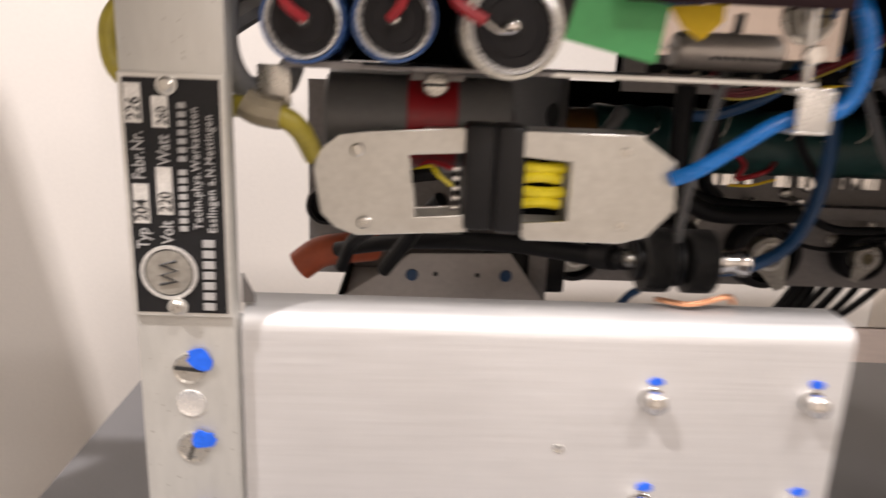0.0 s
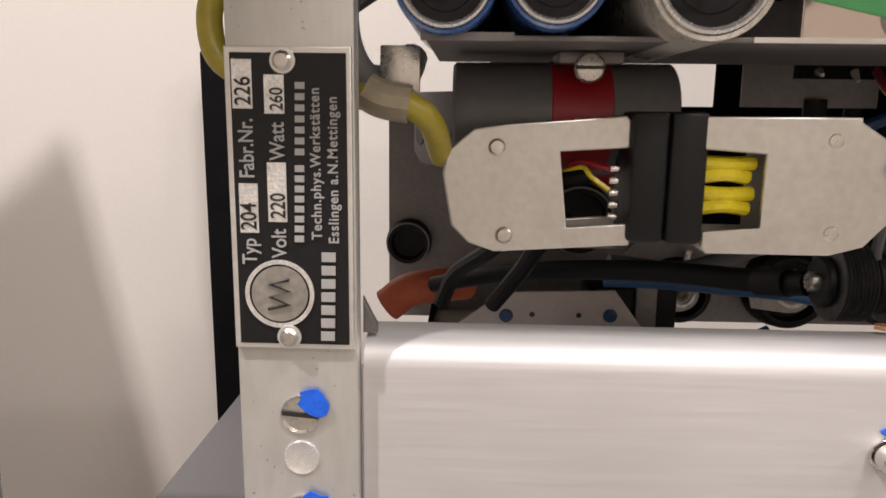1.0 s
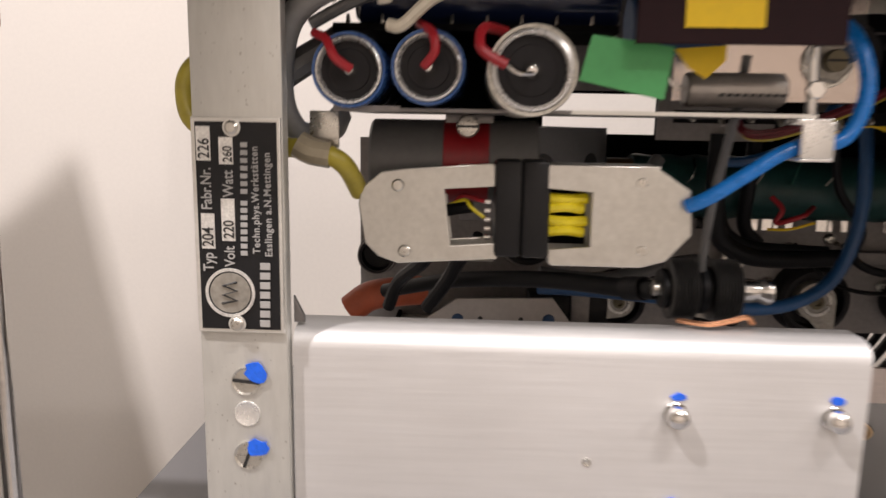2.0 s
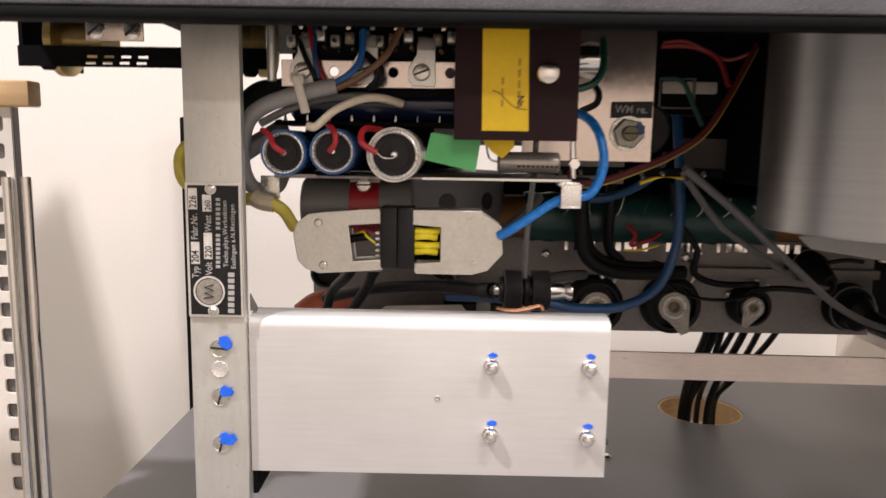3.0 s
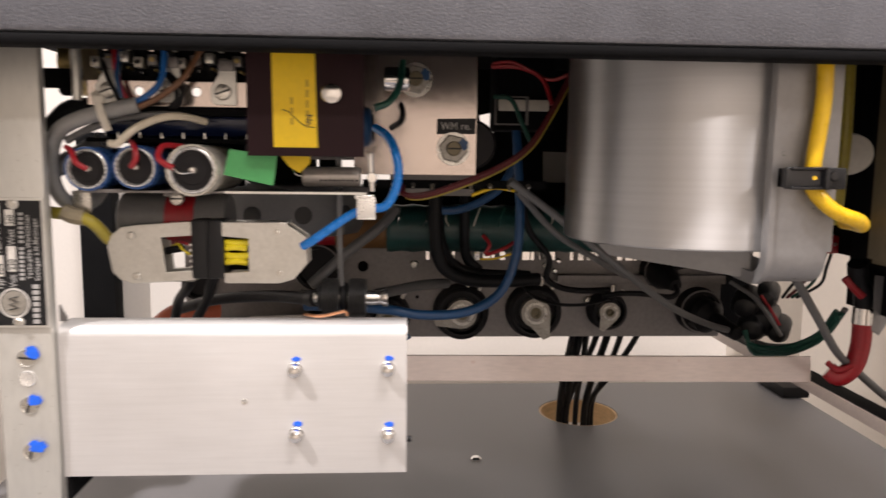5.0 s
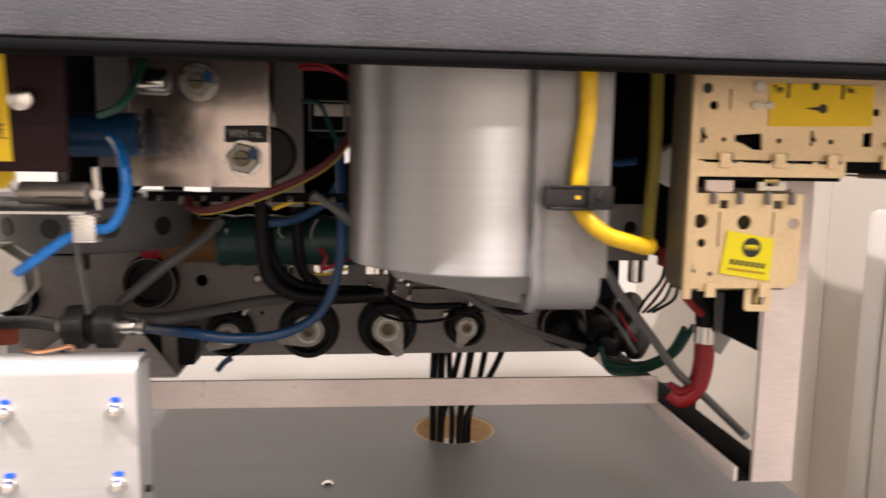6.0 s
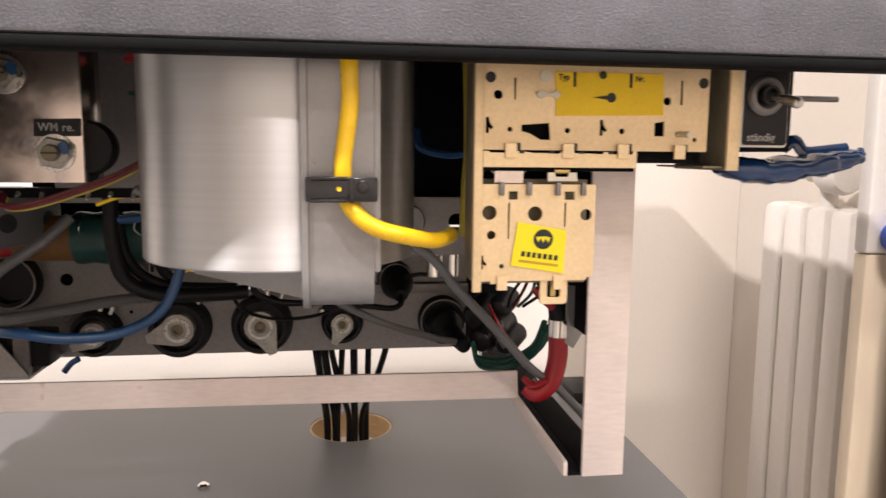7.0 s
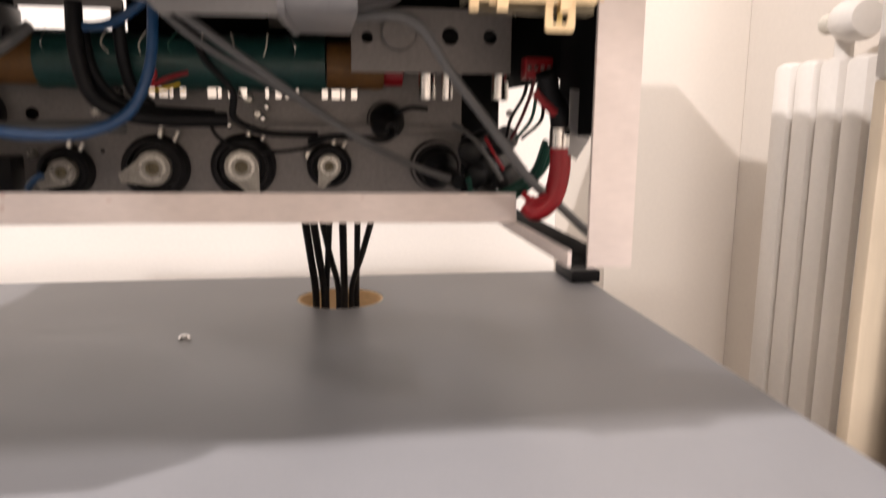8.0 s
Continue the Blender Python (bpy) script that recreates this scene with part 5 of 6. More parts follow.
LH += [rect(U(905, 0)[0], U(921, 0)[0], U(0, 352)[1], U(0, 337)[1]), rect(U(1008, 0)[0], U(1026, 0)[0], U(0, 352)[1], U(0, 337)[1]), rect(U(904, 0)[0], U(907, 0)[0], U(0, 424)[1], U(0, 358)[1]), rect(U(1008, 0)[0], U(1011, 0)[0], U(0, 402)[1], U(0, 358)[1])]
LH += [[U(855, 455), U(860, 455), U(861, 464), U(867, 471), U(864, 474), U(860, 471), U(860, 480), U(855, 480)]]
part("lower_plate", sheet(low + LH, RY + 0.0002, RY + 0.0015, 0.0002), GOLD, ru)
for a in (890, 940, 993, 1040):
    part("spring_pin", box((U(a - 4, 0)[0], RY - 0.0025, U(0, 344)[1]), (U(a + 5, 0)[0], RY, U(0, 320)[1]), 0.0005), SHEET, ru)
for a in (895, 1000):
    part("hook", sheet([[U(a - 10, 519), U(a + 9, 519), U(a + 9, 492), U(a - 10, 492)]], RY - 0.0014, RY, 0.0003), GOLD, ru)
part("loop", sheet([rect(U(968, 0)[0], U(1020, 0)[0], U(0, 549)[1], U(0, 500)[1], 0.0018), rect(U(982, 0)[0], U(1006, 0)[0], U(0, 536)[1], U(0, 504)[1], 0.0008)], RY + 0.0016, RY + 0.0030, 0.0003), GOLD, ru, "coppery flat loop")
part("loop_tongue", box((U(990, 0)[0], RY + 0.0031, U(0, 535)[1]), (U(999, 0)[0], RY + 0.0042, U(0, 503)[1])), BRASS, ru)
# black patches give the notches their shade without cutting the plates
for a in (904, 1008, 1110, 1217):
    part("notch", sheet([rect(U(a + 13, 0)[0], U(a + 20, 0)[0], U(0, 262)[1], U(0, 249)[1])], RY - 0.0002, RY + 0.0002, 0.00003), INK, ru)
for a in (920, 975, 1030, 1085):
    part("comb_notch", sheet([rect(U(a, 0)[0], U(a + 9, 0)[0], U(0, 268)[1], U(0, 263)[1])], RY - 0.0019, RY - 0.0015, 0.00003), INK, ru)
stk = part("sticker", sheet([[(0.3890, 0.9410), (0.4120, 0.9370), (0.4110, 0.9170), (0.3860, 0.9210)]], RY - 0.0008, RY - 0.0002, 0.0001), STICKER, ru, "lemon-yellow sticker with a round black emblem")
ec = (0.4010, 0.9330)
part("emblem", sheet([circle(*ec, 0.0046, 28), [(ec[0] - 0.0035, ec[1] + 0.0012), (ec[0] - 0.0024, ec[1] - 0.0014), (ec[0] - 0.0011, ec[1] + 0.0004), (ec[0], ec[1] - 0.0016), (ec[0] + 0.0012, ec[1] + 0.0002), (ec[0] + 0.0024, ec[1] - 0.0017), (ec[0] + 0.0036, ec[1] + 0.0008), (ec[0] + 0.0012, ec[1] + 0.0014)]], RY - 0.0010, RY - 0.0007, 0.00003), INK, stk)
tilt = Matrix.Translation((ec[0], 0, ec[1])) @ Matrix.Rotation(radians(7.5), 4, "Y") @ Matrix.Translation((-ec[0], 0, -ec[1]))
for k in range(7):
    x = ec[0] - 0.0092 + k * 0.0026
    bm = sheet([rect(x, x + 0.0017, ec[1] - 0.0090, ec[1] - 0.0066)], RY - 0.0010, RY - 0.0007, 0.00003)
    bm.transform(tilt)
    part("print_bar", bm, INK, stk)
bm = sheet([rect(ec[0] - 0.0100, ec[0] + 0.0088, ec[1] - 0.0118, ec[1] - 0.0106)], RY - 0.0010, RY - 0.0007, 0.00003)
bm.transform(tilt)
part("print_bar", bm, PALEINK, stk)

# ---- toggle switch ----
tg = thing("toggle_switch", (0.505, 0.21, 0.975), "toggle switch on a black lettered plate", "switch")
tx0, tx1 = 0.4960, 0.5210
tz0 = 0.9760
part("plate", sheet([rect(tx0, tx1, tz0, 1.0496, 0.0015)], 0.2055, 0.2070), ENAMEL, tg)
part("black_field", sheet([rect(0.4980, tx1 - 0.0006, 0.9770, 1.0494, 0.0015)], 0.2049, 0.2054, 0.0001), BLACK, tg)
part("lettering", letters("ständig", 0.0052, (0.5000, 0.2046, 0.9790), False, 0.98, 1.0, 0.0001), WHITEINK, tg)
gx, gz = (0.5080, 1.0000)
part("nut", lathe((gx, 0.2048, gz), (gx, 0, gz), [(0.0092, 0), (0.0092, 0.0012), (0.0080, 0.0026), (0.0062, 0.0030), (0.0050, 0.0022), (0.0044, 0.0002), (0, 0.0)], 32), SHEET, tg)
part("bushing", ring((gx, 0.2030, gz), (gx, 0.1985, gz), 0.0046, 0.0030, 24), BLACK, tg)
part("lever", lathe((gx, 0.2020, gz), (gx + 0.0055, 0.1870, gz - 0.0042), [(0, 0), (0.0019, 0), (0.0019, 0.006), (0.0026, 0.014), (0.0027, 0.0165), (0.0018, 0.018), (0, 0.0182)], 20), SCREW, tg, "bright tapered lever")
part("body", box((tx0 + 0.002, 0.2072, 0.9740), (tx1 + 0.003, 0.245, 1.0496), 0.001), MATT, tg)
part("rod", rod((tx1 + 0.002, 0.226, 1.0010), (0.5610, 0.226, 1.0010), 0.0015), SHEET, tg, "thin dark metal rod")

# crumpled dark blue film
bm = bmesh.new()
bag_line = smooth_line([(0.4970, 0.2250, 0.9680), (0.5110, 0.2220, 0.9650), (0.5310, 0.2220, 0.9650), (0.5520, 0.2240, 0.9680), (0.5720, 0.2280, 0.9710), (0.5800, 0.2300, 0.9740)], 8)
rings = []
for i, p in enumerate(bag_line):
    f = i / (len(bag_line) - 1)
    h = 0.0072 * (1 - 0.25 * f) * (0.35 + 0.65 * math.sin(math.pi * min(1, 0.12 + f * 0.84)) ** 0.5)
    ringv = []
    for k in range(18):
        a = 2 * math.pi * k / 18
        q = p + V((0, 1.7 * h * math.cos(a), h * math.sin(a)))
        q += noise.noise_vector(q * 110) * 0.0022 + noise.noise_vector(q * 300) * 0.0008
        ringv.append(bm.verts.new(q))
    rings.append(ringv)
for p, q in zip(rings, rings[1:]):
    for k in range(18):
        bm.faces.new([p[k], p[(k + 1) % 18], q[(k + 1) % 18], q[k]])
bm.faces.new(rings[0][::-1])
bm.faces.new(rings[-1])
bmesh.ops.recalc_face_normals(bm, faces=bm.faces)
bagt = thing("plastic_bag", (0.49, 0.225, 0.955), "crumpled dark blue plastic bag tied beside the switch", "bag")
part("film", bm, BAG, bagt, "", 80)
part("fold", tube([(0.5380, 0.2350, 0.9760), (0.5430, 0.2320, 0.9800), (0.5480, 0.2300, 0.9740), (0.5620, 0.2290, 0.9750), (0.5710, 0.2290, 0.9760)], 0.0035, 10, None, 0.5), BAG, bagt)

# ---- rear chassis plate with valve sockets ----
rp = thing("rear_plate", (0.17, 0.5, 0.80), "dull zinc chassis plate with sockets and holes", "chassis plate")
RPY = 0.5005
RH = [circle(*(0.0870, 0.8670), 0.0050, 16), circle(*(0.1360, 0.8390), 0.0016, 10), circle(*(0.4590, 0.8710), 0.003, 12), circle(*(0.0380, 0.9160), 0.008, 18)]
RZ0 = 0.8020
part("plate", sheet([[(-0.0700, RZ0), (0.4180, RZ0), (0.4180, 0.905), (0.13, 0.905), (0.10, 0.900), (0.075, 0.932), (-0.0700, 0.932)]] + RH, RPY, RPY + 0.0016, 0.0002), SHEET, rp)


# black box added so that the plate's holes look dark inside
part("rear_body", box((-0.066, RPY + 0.010, RZ0 + 0.002), (0.452, RPY + 0.045, 0.9045), 0.001), MATT, rp, "black box added behind the plate to keep its holes dark")


def valve_socket(c, r, turn, deep=0.016):
    s = part("socket", lathe((c[0], RPY, c[1]), (c[0], 0, c[1]), [(r, 0), (r, 0.004), (r * 0.93, deep * 0.85), (r * 0.82, deep), (r * 0.74, deep), (r * 0.7, deep * 0.5), (0, deep * 0.5)], 36), BAKE, rp, "black bakelite socket")
    part("ceramic", lathe((c[0], RPY - deep * 0.5, c[1]), (c[0], 0, c[1]), [(r * 0.52, 0), (r * 0.5, 0.006), (r * 0.36, 0.0075), (0, 0.0075)], 28), CERAMIC, s, "pale ceramic insert")
    tear = [(0.52 * r * math.cos(a), 0.52 * r * math.sin(a)) for a in [radians(d) for d in range(-20, 231, 25)]] + [(-0.1 * r, -1.0 * r), (0.16 * r, -1.0 * r)]
    lug = sheet([tear, circle(0, 0, 0.15 * r, 12)], -0.0005, 0.0005, 0.0001)
    lug.transform(Matrix.Translation((c[0], RPY - deep * 0.5 - 0.0082, c[1])) @ Matrix.Rotation(radians(turn), 4, "Y"))
    part("lug", lug, DULLMETAL, s, "teardrop solder lug")
    part("lug_rim", ring((c[0], RPY - deep * 0.5 - 0.0086, c[1]), (c[0], RPY - deep * 0.5 - 0.0098, c[1]), 0.40 * r, 0.30 * r, 24), SCREW, s)
    part("pin", lathe((c[0], RPY - deep * 0.5 - 0.007, c[1]), (c[0], 0, c[1]), [(0.2 * r, 0), (0.2 * r, 0.003), (0.1 * r, 0.004), (0.09 * r, 0.002), (0, 0.002)], 12), OLIVE, s)
    part("terminal", rod((c[0] + 0.2 * r, RPY - 0.008, c[1] + 0.9 * r), (c[0] + 0.25 * r, RPY - 0.008, c[1] + 1.3 * r), 0.0022), SCREW, s)
    part("terminal", rod((c[0] + 0.6 * r, RPY - 0.009, c[1] + 0.8 * r), (c[0] + 0.75 * r, RPY - 0.009, c[1] + 1.1 * r), 0.0018), SCREW, s)


valve_socket((0.110, 0.8235), 0.0200, 60)
valve_socket((0.1757, 0.8265), 0.0255, 75)
valve_socket((0.2420, 0.8275), 0.0255, -22)
valve_socket((0.3095, 0.8280), 0.0180, 25)
for c, r in (((0.047, 0.8668), 0.0225), ((0.3550, 0.8650), 0.0150), ((0.3960, 0.8280), 0.0210), ((0.0380, 0.9160), 0.010), ((-0.0570, 0.8510), 0.014)):
    s = part("socket", lathe((c[0], RPY, c[1]), (c[0], 0, c[1]), [(r, 0), (r, 0.007), (r * 0.92, 0.012), (r * 0.75, 0.012), (r * 0.7, 0.004), (0, 0.003)], 32), BAKE, rp, "empty black socket")
    part("spring_ring", ring((c[0], RPY - 0.0115, c[1]), (c[0], RPY - 0.0130, c[1]), r * 0.95, r * 0.88), SHEET, s)
for c in ((0.1330, 0.8690), (0.2480, 0.8800), (0.2540, 0.8680), (0.0850, 0.8370), (0.2930, 0.8360)):
    part("screw", lathe((c[0], RPY + 0.0002, c[1]), (c[0], 0, c[1]), [(0.0042, 0), (0.0042, 0.0015), (0.0025, 0.0032), (0, 0.0034)], 16), SCREW, rp)
part("hinge_bar", box((0.262, RPY - 0.010, 0.853), (0.4180, RPY - 0.0003, 0.861), 0.0006), SHEET, rp)

# foot bracket with two blue-marked screws
fb = thing("foot_bracket", (0.0, 0.43, 0.80), "grey folded steel foot bracket with blue-marked screws", "bracket")
FBY = 0.4316
part("web", sheet([[(-0.0290 - 0.012, 0.807), (0.0820, 0.807), (0.0590, 0.8380), (-0.0000, 0.8360)]], FBY, FBY + 0.002), FOOTGREY, fb)
for c in ((0.0010, 0.8230), (0.0570, 0.8240)):
    part("screw", lathe((c[0], FBY, c[1]), (c[0], 0, c[1]), [(0.0038, 0), (0.0034, 0.0012), (0, 0.002)], 16), NAVYPVC, fb, "screw marked with blue paint")
for c in ((0.0150, 0.8240), (0.0400, 0.8240)):
    part("hole", lathe((c[0], FBY - 0.0002, c[1]), (c[0], 0, c[1]), [(0.0015, 0), (0.0013, 0.0002), (0, 0.0001)], 12), INK, fb)
part("lip", box((0.0710, FBY + 0.0025, 0.807), (0.0820, FBY + 0.006, 0.8430), 0.0005), SHEET, fb)
part("rubber_block", box((0.0450, FBY + 0.0063, 0.812), (0.0940, FBY + 0.03, 0.8380), 0.002), RUBBER, fb)
part("ledge", box((-0.0290 - 0.012, FBY + 0.0003, 0.8045), (0.0820, 0.50, 0.8068), 0.0004), FOOTGREY, fb)

# grey motor with vent holes
gm = thing("capstan_motor", (0.028, 0.46, 0.905), "grey painted motor with round vent holes", "motor")
mx, my, mr = 0.020, 0.470, 0.072
mz0 = 0.9010
part("housing", lathe((mx, my, mz0), (mx, my, 2), [(0, 0.0005), (mr * 0.8, 0.0), (mr * 0.95, 0.002), (mr, 0.008), (mr, 0.040), (0, 0.041)], 64), GREYPVC, gm)
for a in (-158, -128, -98, -68, -38, -8):
    x, y = mx + (mr - 0.0005) * math.cos(radians(a)), my + (mr - 0.0005) * math.sin(radians(a))
    part("vent", rod((x, y, mz0 + 0.019), (x + 0.001 * math.cos(radians(a)), y + 0.001 * math.sin(radians(a)), mz0 + 0.019), 0.0068), INK, gm)
part("shaft_block", box((0.0010, 0.41, 0.8880), (0.0240, 0.43, mz0 - 0.0005), 0.001), SHEET, gm)
solo("motor_mount", rod((mx, my, mz0 + 0.0415), (mx, my, 1.0498), 0.03, 0.03, 32), MATT, "black motor mount under the deck", "mount")

# teal wound resistor with paper ends
tw = thing("wound_resistor", (0.2, 0.46, 0.885), "dark teal wound tube with brown paper ends", "resistor")
ty, tz = 0.468, 0.9050
part("winding", lathe((0.1090, ty, tz), (1, ty, tz), [(0, 0), (0.020, 0), (0.0205, 0.002)] + [p for k in range(10) for p in ((0.0205, 0.004 + k * 0.019), (0.0192, 0.0125 + k * 0.019), (0.0205, 0.021 + k * 0.019))] + [(0.0205, 0.199), (0, 0.2)], 32), TEAL, tw)
part("paper_end", lathe((0.066, ty, tz), (1, ty, tz), [(0, 0), (0.0165, 0), (0.0175, 0.002), (0.0175, 0.043), (0, 0.043)], 32), KRAFT, tw, "brown paper wrapping")
part("paper_end", lathe((0.3092, ty, tz), (1, ty, tz), [(0, 0), (0.0175, 0), (0.0175, 0.040), (0.0165, 0.042), (0, 0.042)], 32), KRAFT, tw, "brown paper wrapping")
part("red_end", lathe((0.050, ty, tz - 0.004), (1, ty, tz - 0.004), [(0, 0), (0.010, 0), (0.011, 0.002), (0.011, 0.016), (0, 0.0165)], 24), DARKRED, tw)
part("red_end", lathe((0.3515, ty, tz - 0.004), (1, ty, tz - 0.004), [(0, 0), (0.010, 0), (0.011, 0.002), (0.011, 0.014), (0, 0.0165)], 24), DARKRED, tw)
rnd = random.Random(5)
for k in range(9):
    x = 0.118 + k * 0.021
    part("lead", tube([(x, ty - 0.0205, tz + 0.004), (x + 0.003 * rnd.uniform(-1, 1), ty - 0.027, tz + 0.010), (x + 0.006 * rnd.uniform(-1, 1), ty - 0.022, tz + 0.019)], 0.0006, 6), rnd.choice((DIMWHITE, GREENPVC, CHROME)), tw)
for k in range(20):
    x = 0.142 + k * 0.0072 + 0.012 * (k // 4)
    part("solder_tag", box((x, ty - 0.012, tz - 0.0255), (x + 0.0026 + 0.0018 * (k % 3), ty - 0.0105, tz - 0.0185)), CHROME, tw)
part("red_lead", tube([(0.1880, 0.4400, 0.9020), (0.1930, 0.4350, 0.8950), (0.1900, 0.4350, 0.8870), (0.2030, 0.4300, 0.8920), (0.2130, 0.4400, 0.8960)], 0.0016), REDPVC, tw)
part("yellow_lead", tube([(0.1850, 0.4350, 0.8830), (0.1960, 0.4300, 0.8840), (0.2100, 0.4300, 0.8880)], 0.0009, 6), LABEL, tw)

# black hoses and cables across the middle
for pts, r, lab in (
    (((0.1480, 0.4200, 0.9390), (0.1480, 0.4200, 0.9080), (0.1530, 0.4250, 0.8810), (0.1710, 0.4300, 0.8680), (0.2000, 0.4400, 0.8640), (0.2370, 0.4500, 0.8640)), 0.0055, "thick black hose hanging before the teal tube"),
    (((0.1490, 0.4300, 0.9270), (0.1530, 0.4300, 0.8980), (0.1630, 0.4400, 0.8790), (0.1840, 0.4450, 0.8700), (0.2290, 0.4500, 0.8670)), 0.0042, "black hose hanging before the teal tube"),
    (((0.1720, 0.4300, 0.9420), (0.1720, 0.4350, 0.9090), (0.1750, 0.4450, 0.8840), (0.1860, 0.4500, 0.8720)), 0.0042, "black hose dropping past the teal tube"),
    (((0.2170, 0.4300, 0.9360), (0.2250, 0.4350, 0.9070), (0.2430, 0.4400, 0.8840), (0.2430, 0.4450, 0.8650), (0.2640, 0.4500, 0.8550), (0.3010, 0.4600, 0.8530)), 0.0026, "black wire hanging below the flywheel"),
):
    solo("black_hose", tube(pts, r, 12), RUBBER, lab, "hose", "black hoses")
solo("dark_blue_cable", tube([(0.2050, 0.4000, 1.0280), (0.2050, 0.3850, 0.9790), (0.2070, 0.3750, 0.9270), (0.2040, 0.3700, 0.8940), (0.1920, 0.3650, 0.8680), (0.1680, 0.3570, 0.8560), (0.1380, 0.3500, 0.8550), (0.1140, 0.3480, 0.8590), (0.0950, 0.3600, 0.8580), (0.0700, 0.3900, 0.8530), (0.0480, 0.4050, 0.8500)], 0.0034, 12), NAVYPVC, "dark blue cable hanging in a loop", "cable")
solo("dark_blue_cable", tube([(0.1280, 0.4000, 0.8280), (0.1230, 0.4000, 0.8250), (0.1180, 0.4000, 0.8190)], 0.0022, 8), NAVYPVC, "short cut end of a dark blue wire", "cable")
solo("blue_wire", tube([(0.2070, 0.4100, 0.9580), (0.1940, 0.4100, 0.9390), (0.1690, 0.4200, 0.9250), (0.1430, 0.4200, 0.9230)], 0.0032, 10), NAVYPVC, "dark blue cable behind the bracket", "cable")
solo("grey_lead", tube([(0.1910, 0.3200, 0.9500), (0.2270, 0.3350, 0.9250), (0.2710, 0.3600, 0.8930), (0.3290, 0.4000, 0.8530), (0.3730, 0.4300, 0.8310), (0.4050, 0.4450, 0.8200)], 0.0027, 12), GREYPVC, "grey cable slanting to the black plug", "cable")
solo("grey_lead", tube([(0.1990, 0.3400, 0.9430), (0.2330, 0.3700, 0.9110), (0.2720, 0.4000, 0.8880), (0.3050, 0.4300, 0.8700)], 0.0024, 10), GREYPVC, "thinner grey cable behind the slanting one", "cable")
solo("grey_lead", tube([(0.3200, 0.3000, 0.9180), (0.3540, 0.2920, 0.9170), (0.3800, 0.3100, 0.8890), (0.4100, 0.3300, 0.8570), (0.4350, 0.3450, 0.8290), (0.4560, 0.3510, 0.8120), (0.4700, 0.3400, 0.7980), (0.4740, 0.3200, 0.7920)], 0.0029, 12), GREYPVC, "thick grey cable slanting down to the side rail", "cable")
solo("grey_lead", tube([(0.0520, 0.4000, 0.8670), (0.0790, 0.4100, 0.8910), (0.1030, 0.4200, 0.9090), (0.1170, 0.4300, 0.9240)], 0.0040, 12), GREYPVC, "stiff grey cable rising to the bracket", "cable")
solo("grey_lead", tube([(0.0460, 0.3900, 0.8620), (0.0790, 0.3950, 0.8580), (0.1080, 0.4200, 0.8580), (0.1400, 0.4500, 0.8590), (0.1610, 0.4700, 0.8570)], 0.0042, 12), GREYPVC, "dark grey cable lying along the plate", "cable")
solo("plug_boot", lathe((0.3950, 0.4820, 0.8270), (0.4050, 0.4450, 0.8200), [(0, 0), (0.015, 0), (0.015, 0.008), (0.008, 0.016), (0.006, 0.045), (0, 0.046)], 24), RUBBER, "black rubber plug boot in the socket", "plug")
for k, (a, b) in enumerate(((640, 655), (668, 690), (690, 672), (712, 700), (740, 720), (775, 712), (655, 668))):
    x0 = 0.2860 + (a - 640) * 0.000467
    x1 = HOLE[0] - 0.024 + (b - 655) * 0.00062
    y1 = HOLE[1] - 0.012 + 0.022 * ((k * 37) % 10) / 10
    solo("black_lead", tube([(x0, 0.515, 0.835), (x0, 0.522, 0.80), ((x0 + x1) / 2, 0.57, 0.745), (x1, y1 - 0.004, 0.70), (x1, y1, 0.66)], 0.0029 if k % 3 else 0.0036, 10), RUBBER, "black cable dropping through the table hole", "cable", "cables through the table")

# ---- right corner: red loom, ferrule, green wires ----
rc = thing("red_cable", (0.4450, 0.3500, 0.8070), "red sleeved cable with a bright ferrule", "cable")
part("sleeve", tube([(0.4560, 0.3500, 0.8490), (0.4560, 0.3500, 0.8330), (0.4520, 0.3500, 0.8170), (0.4430, 0.3520, 0.8080), (0.4370, 0.3560, 0.8120)], 0.0068, 14), REDPVC, rc)
part("inner_strand", tube([(0.4330, 0.3520, 0.8190), (0.4380, 0.3460, 0.8150), (0.4470, 0.3440, 0.8190)], 0.0022), DARKRED, rc)
part("ferrule", ring((0.4560, 0.3500, 0.8480), (0.4560, 0.3500, 0.8610), 0.0072, 0.004), CHROME, rc, "bright metal ferrule")
part("upper_sheath", tube([(0.4560, 0.3500, 0.8600), (0.4540, 0.3490, 0.8710), (0.4470, 0.3450, 0.8810), (0.4420, 0.3400, 0.8940)], 0.0066, 14), RUBBER, rc)
part("strand", tube([(0.4370, 0.3450, 0.8830), (0.4430, 0.3430, 0.8760), (0.4500, 0.3440, 0.8700)], 0.003), DARKRED, rc)
part("lug", sheet([[(0.4590, 0.8850), (0.4740, 0.8830), (0.4730, 0.8540), (0.4650, 0.8410), (0.4590, 0.8450), (0.4590, 0.8660)]], 0.344, 0.3455), STRAP, rc, "grey angled metal tongue")
gw = thing("green_wires", (0.4330, 0.4200, 0.8090), "bundle of dark green and grey wires", "wiring")
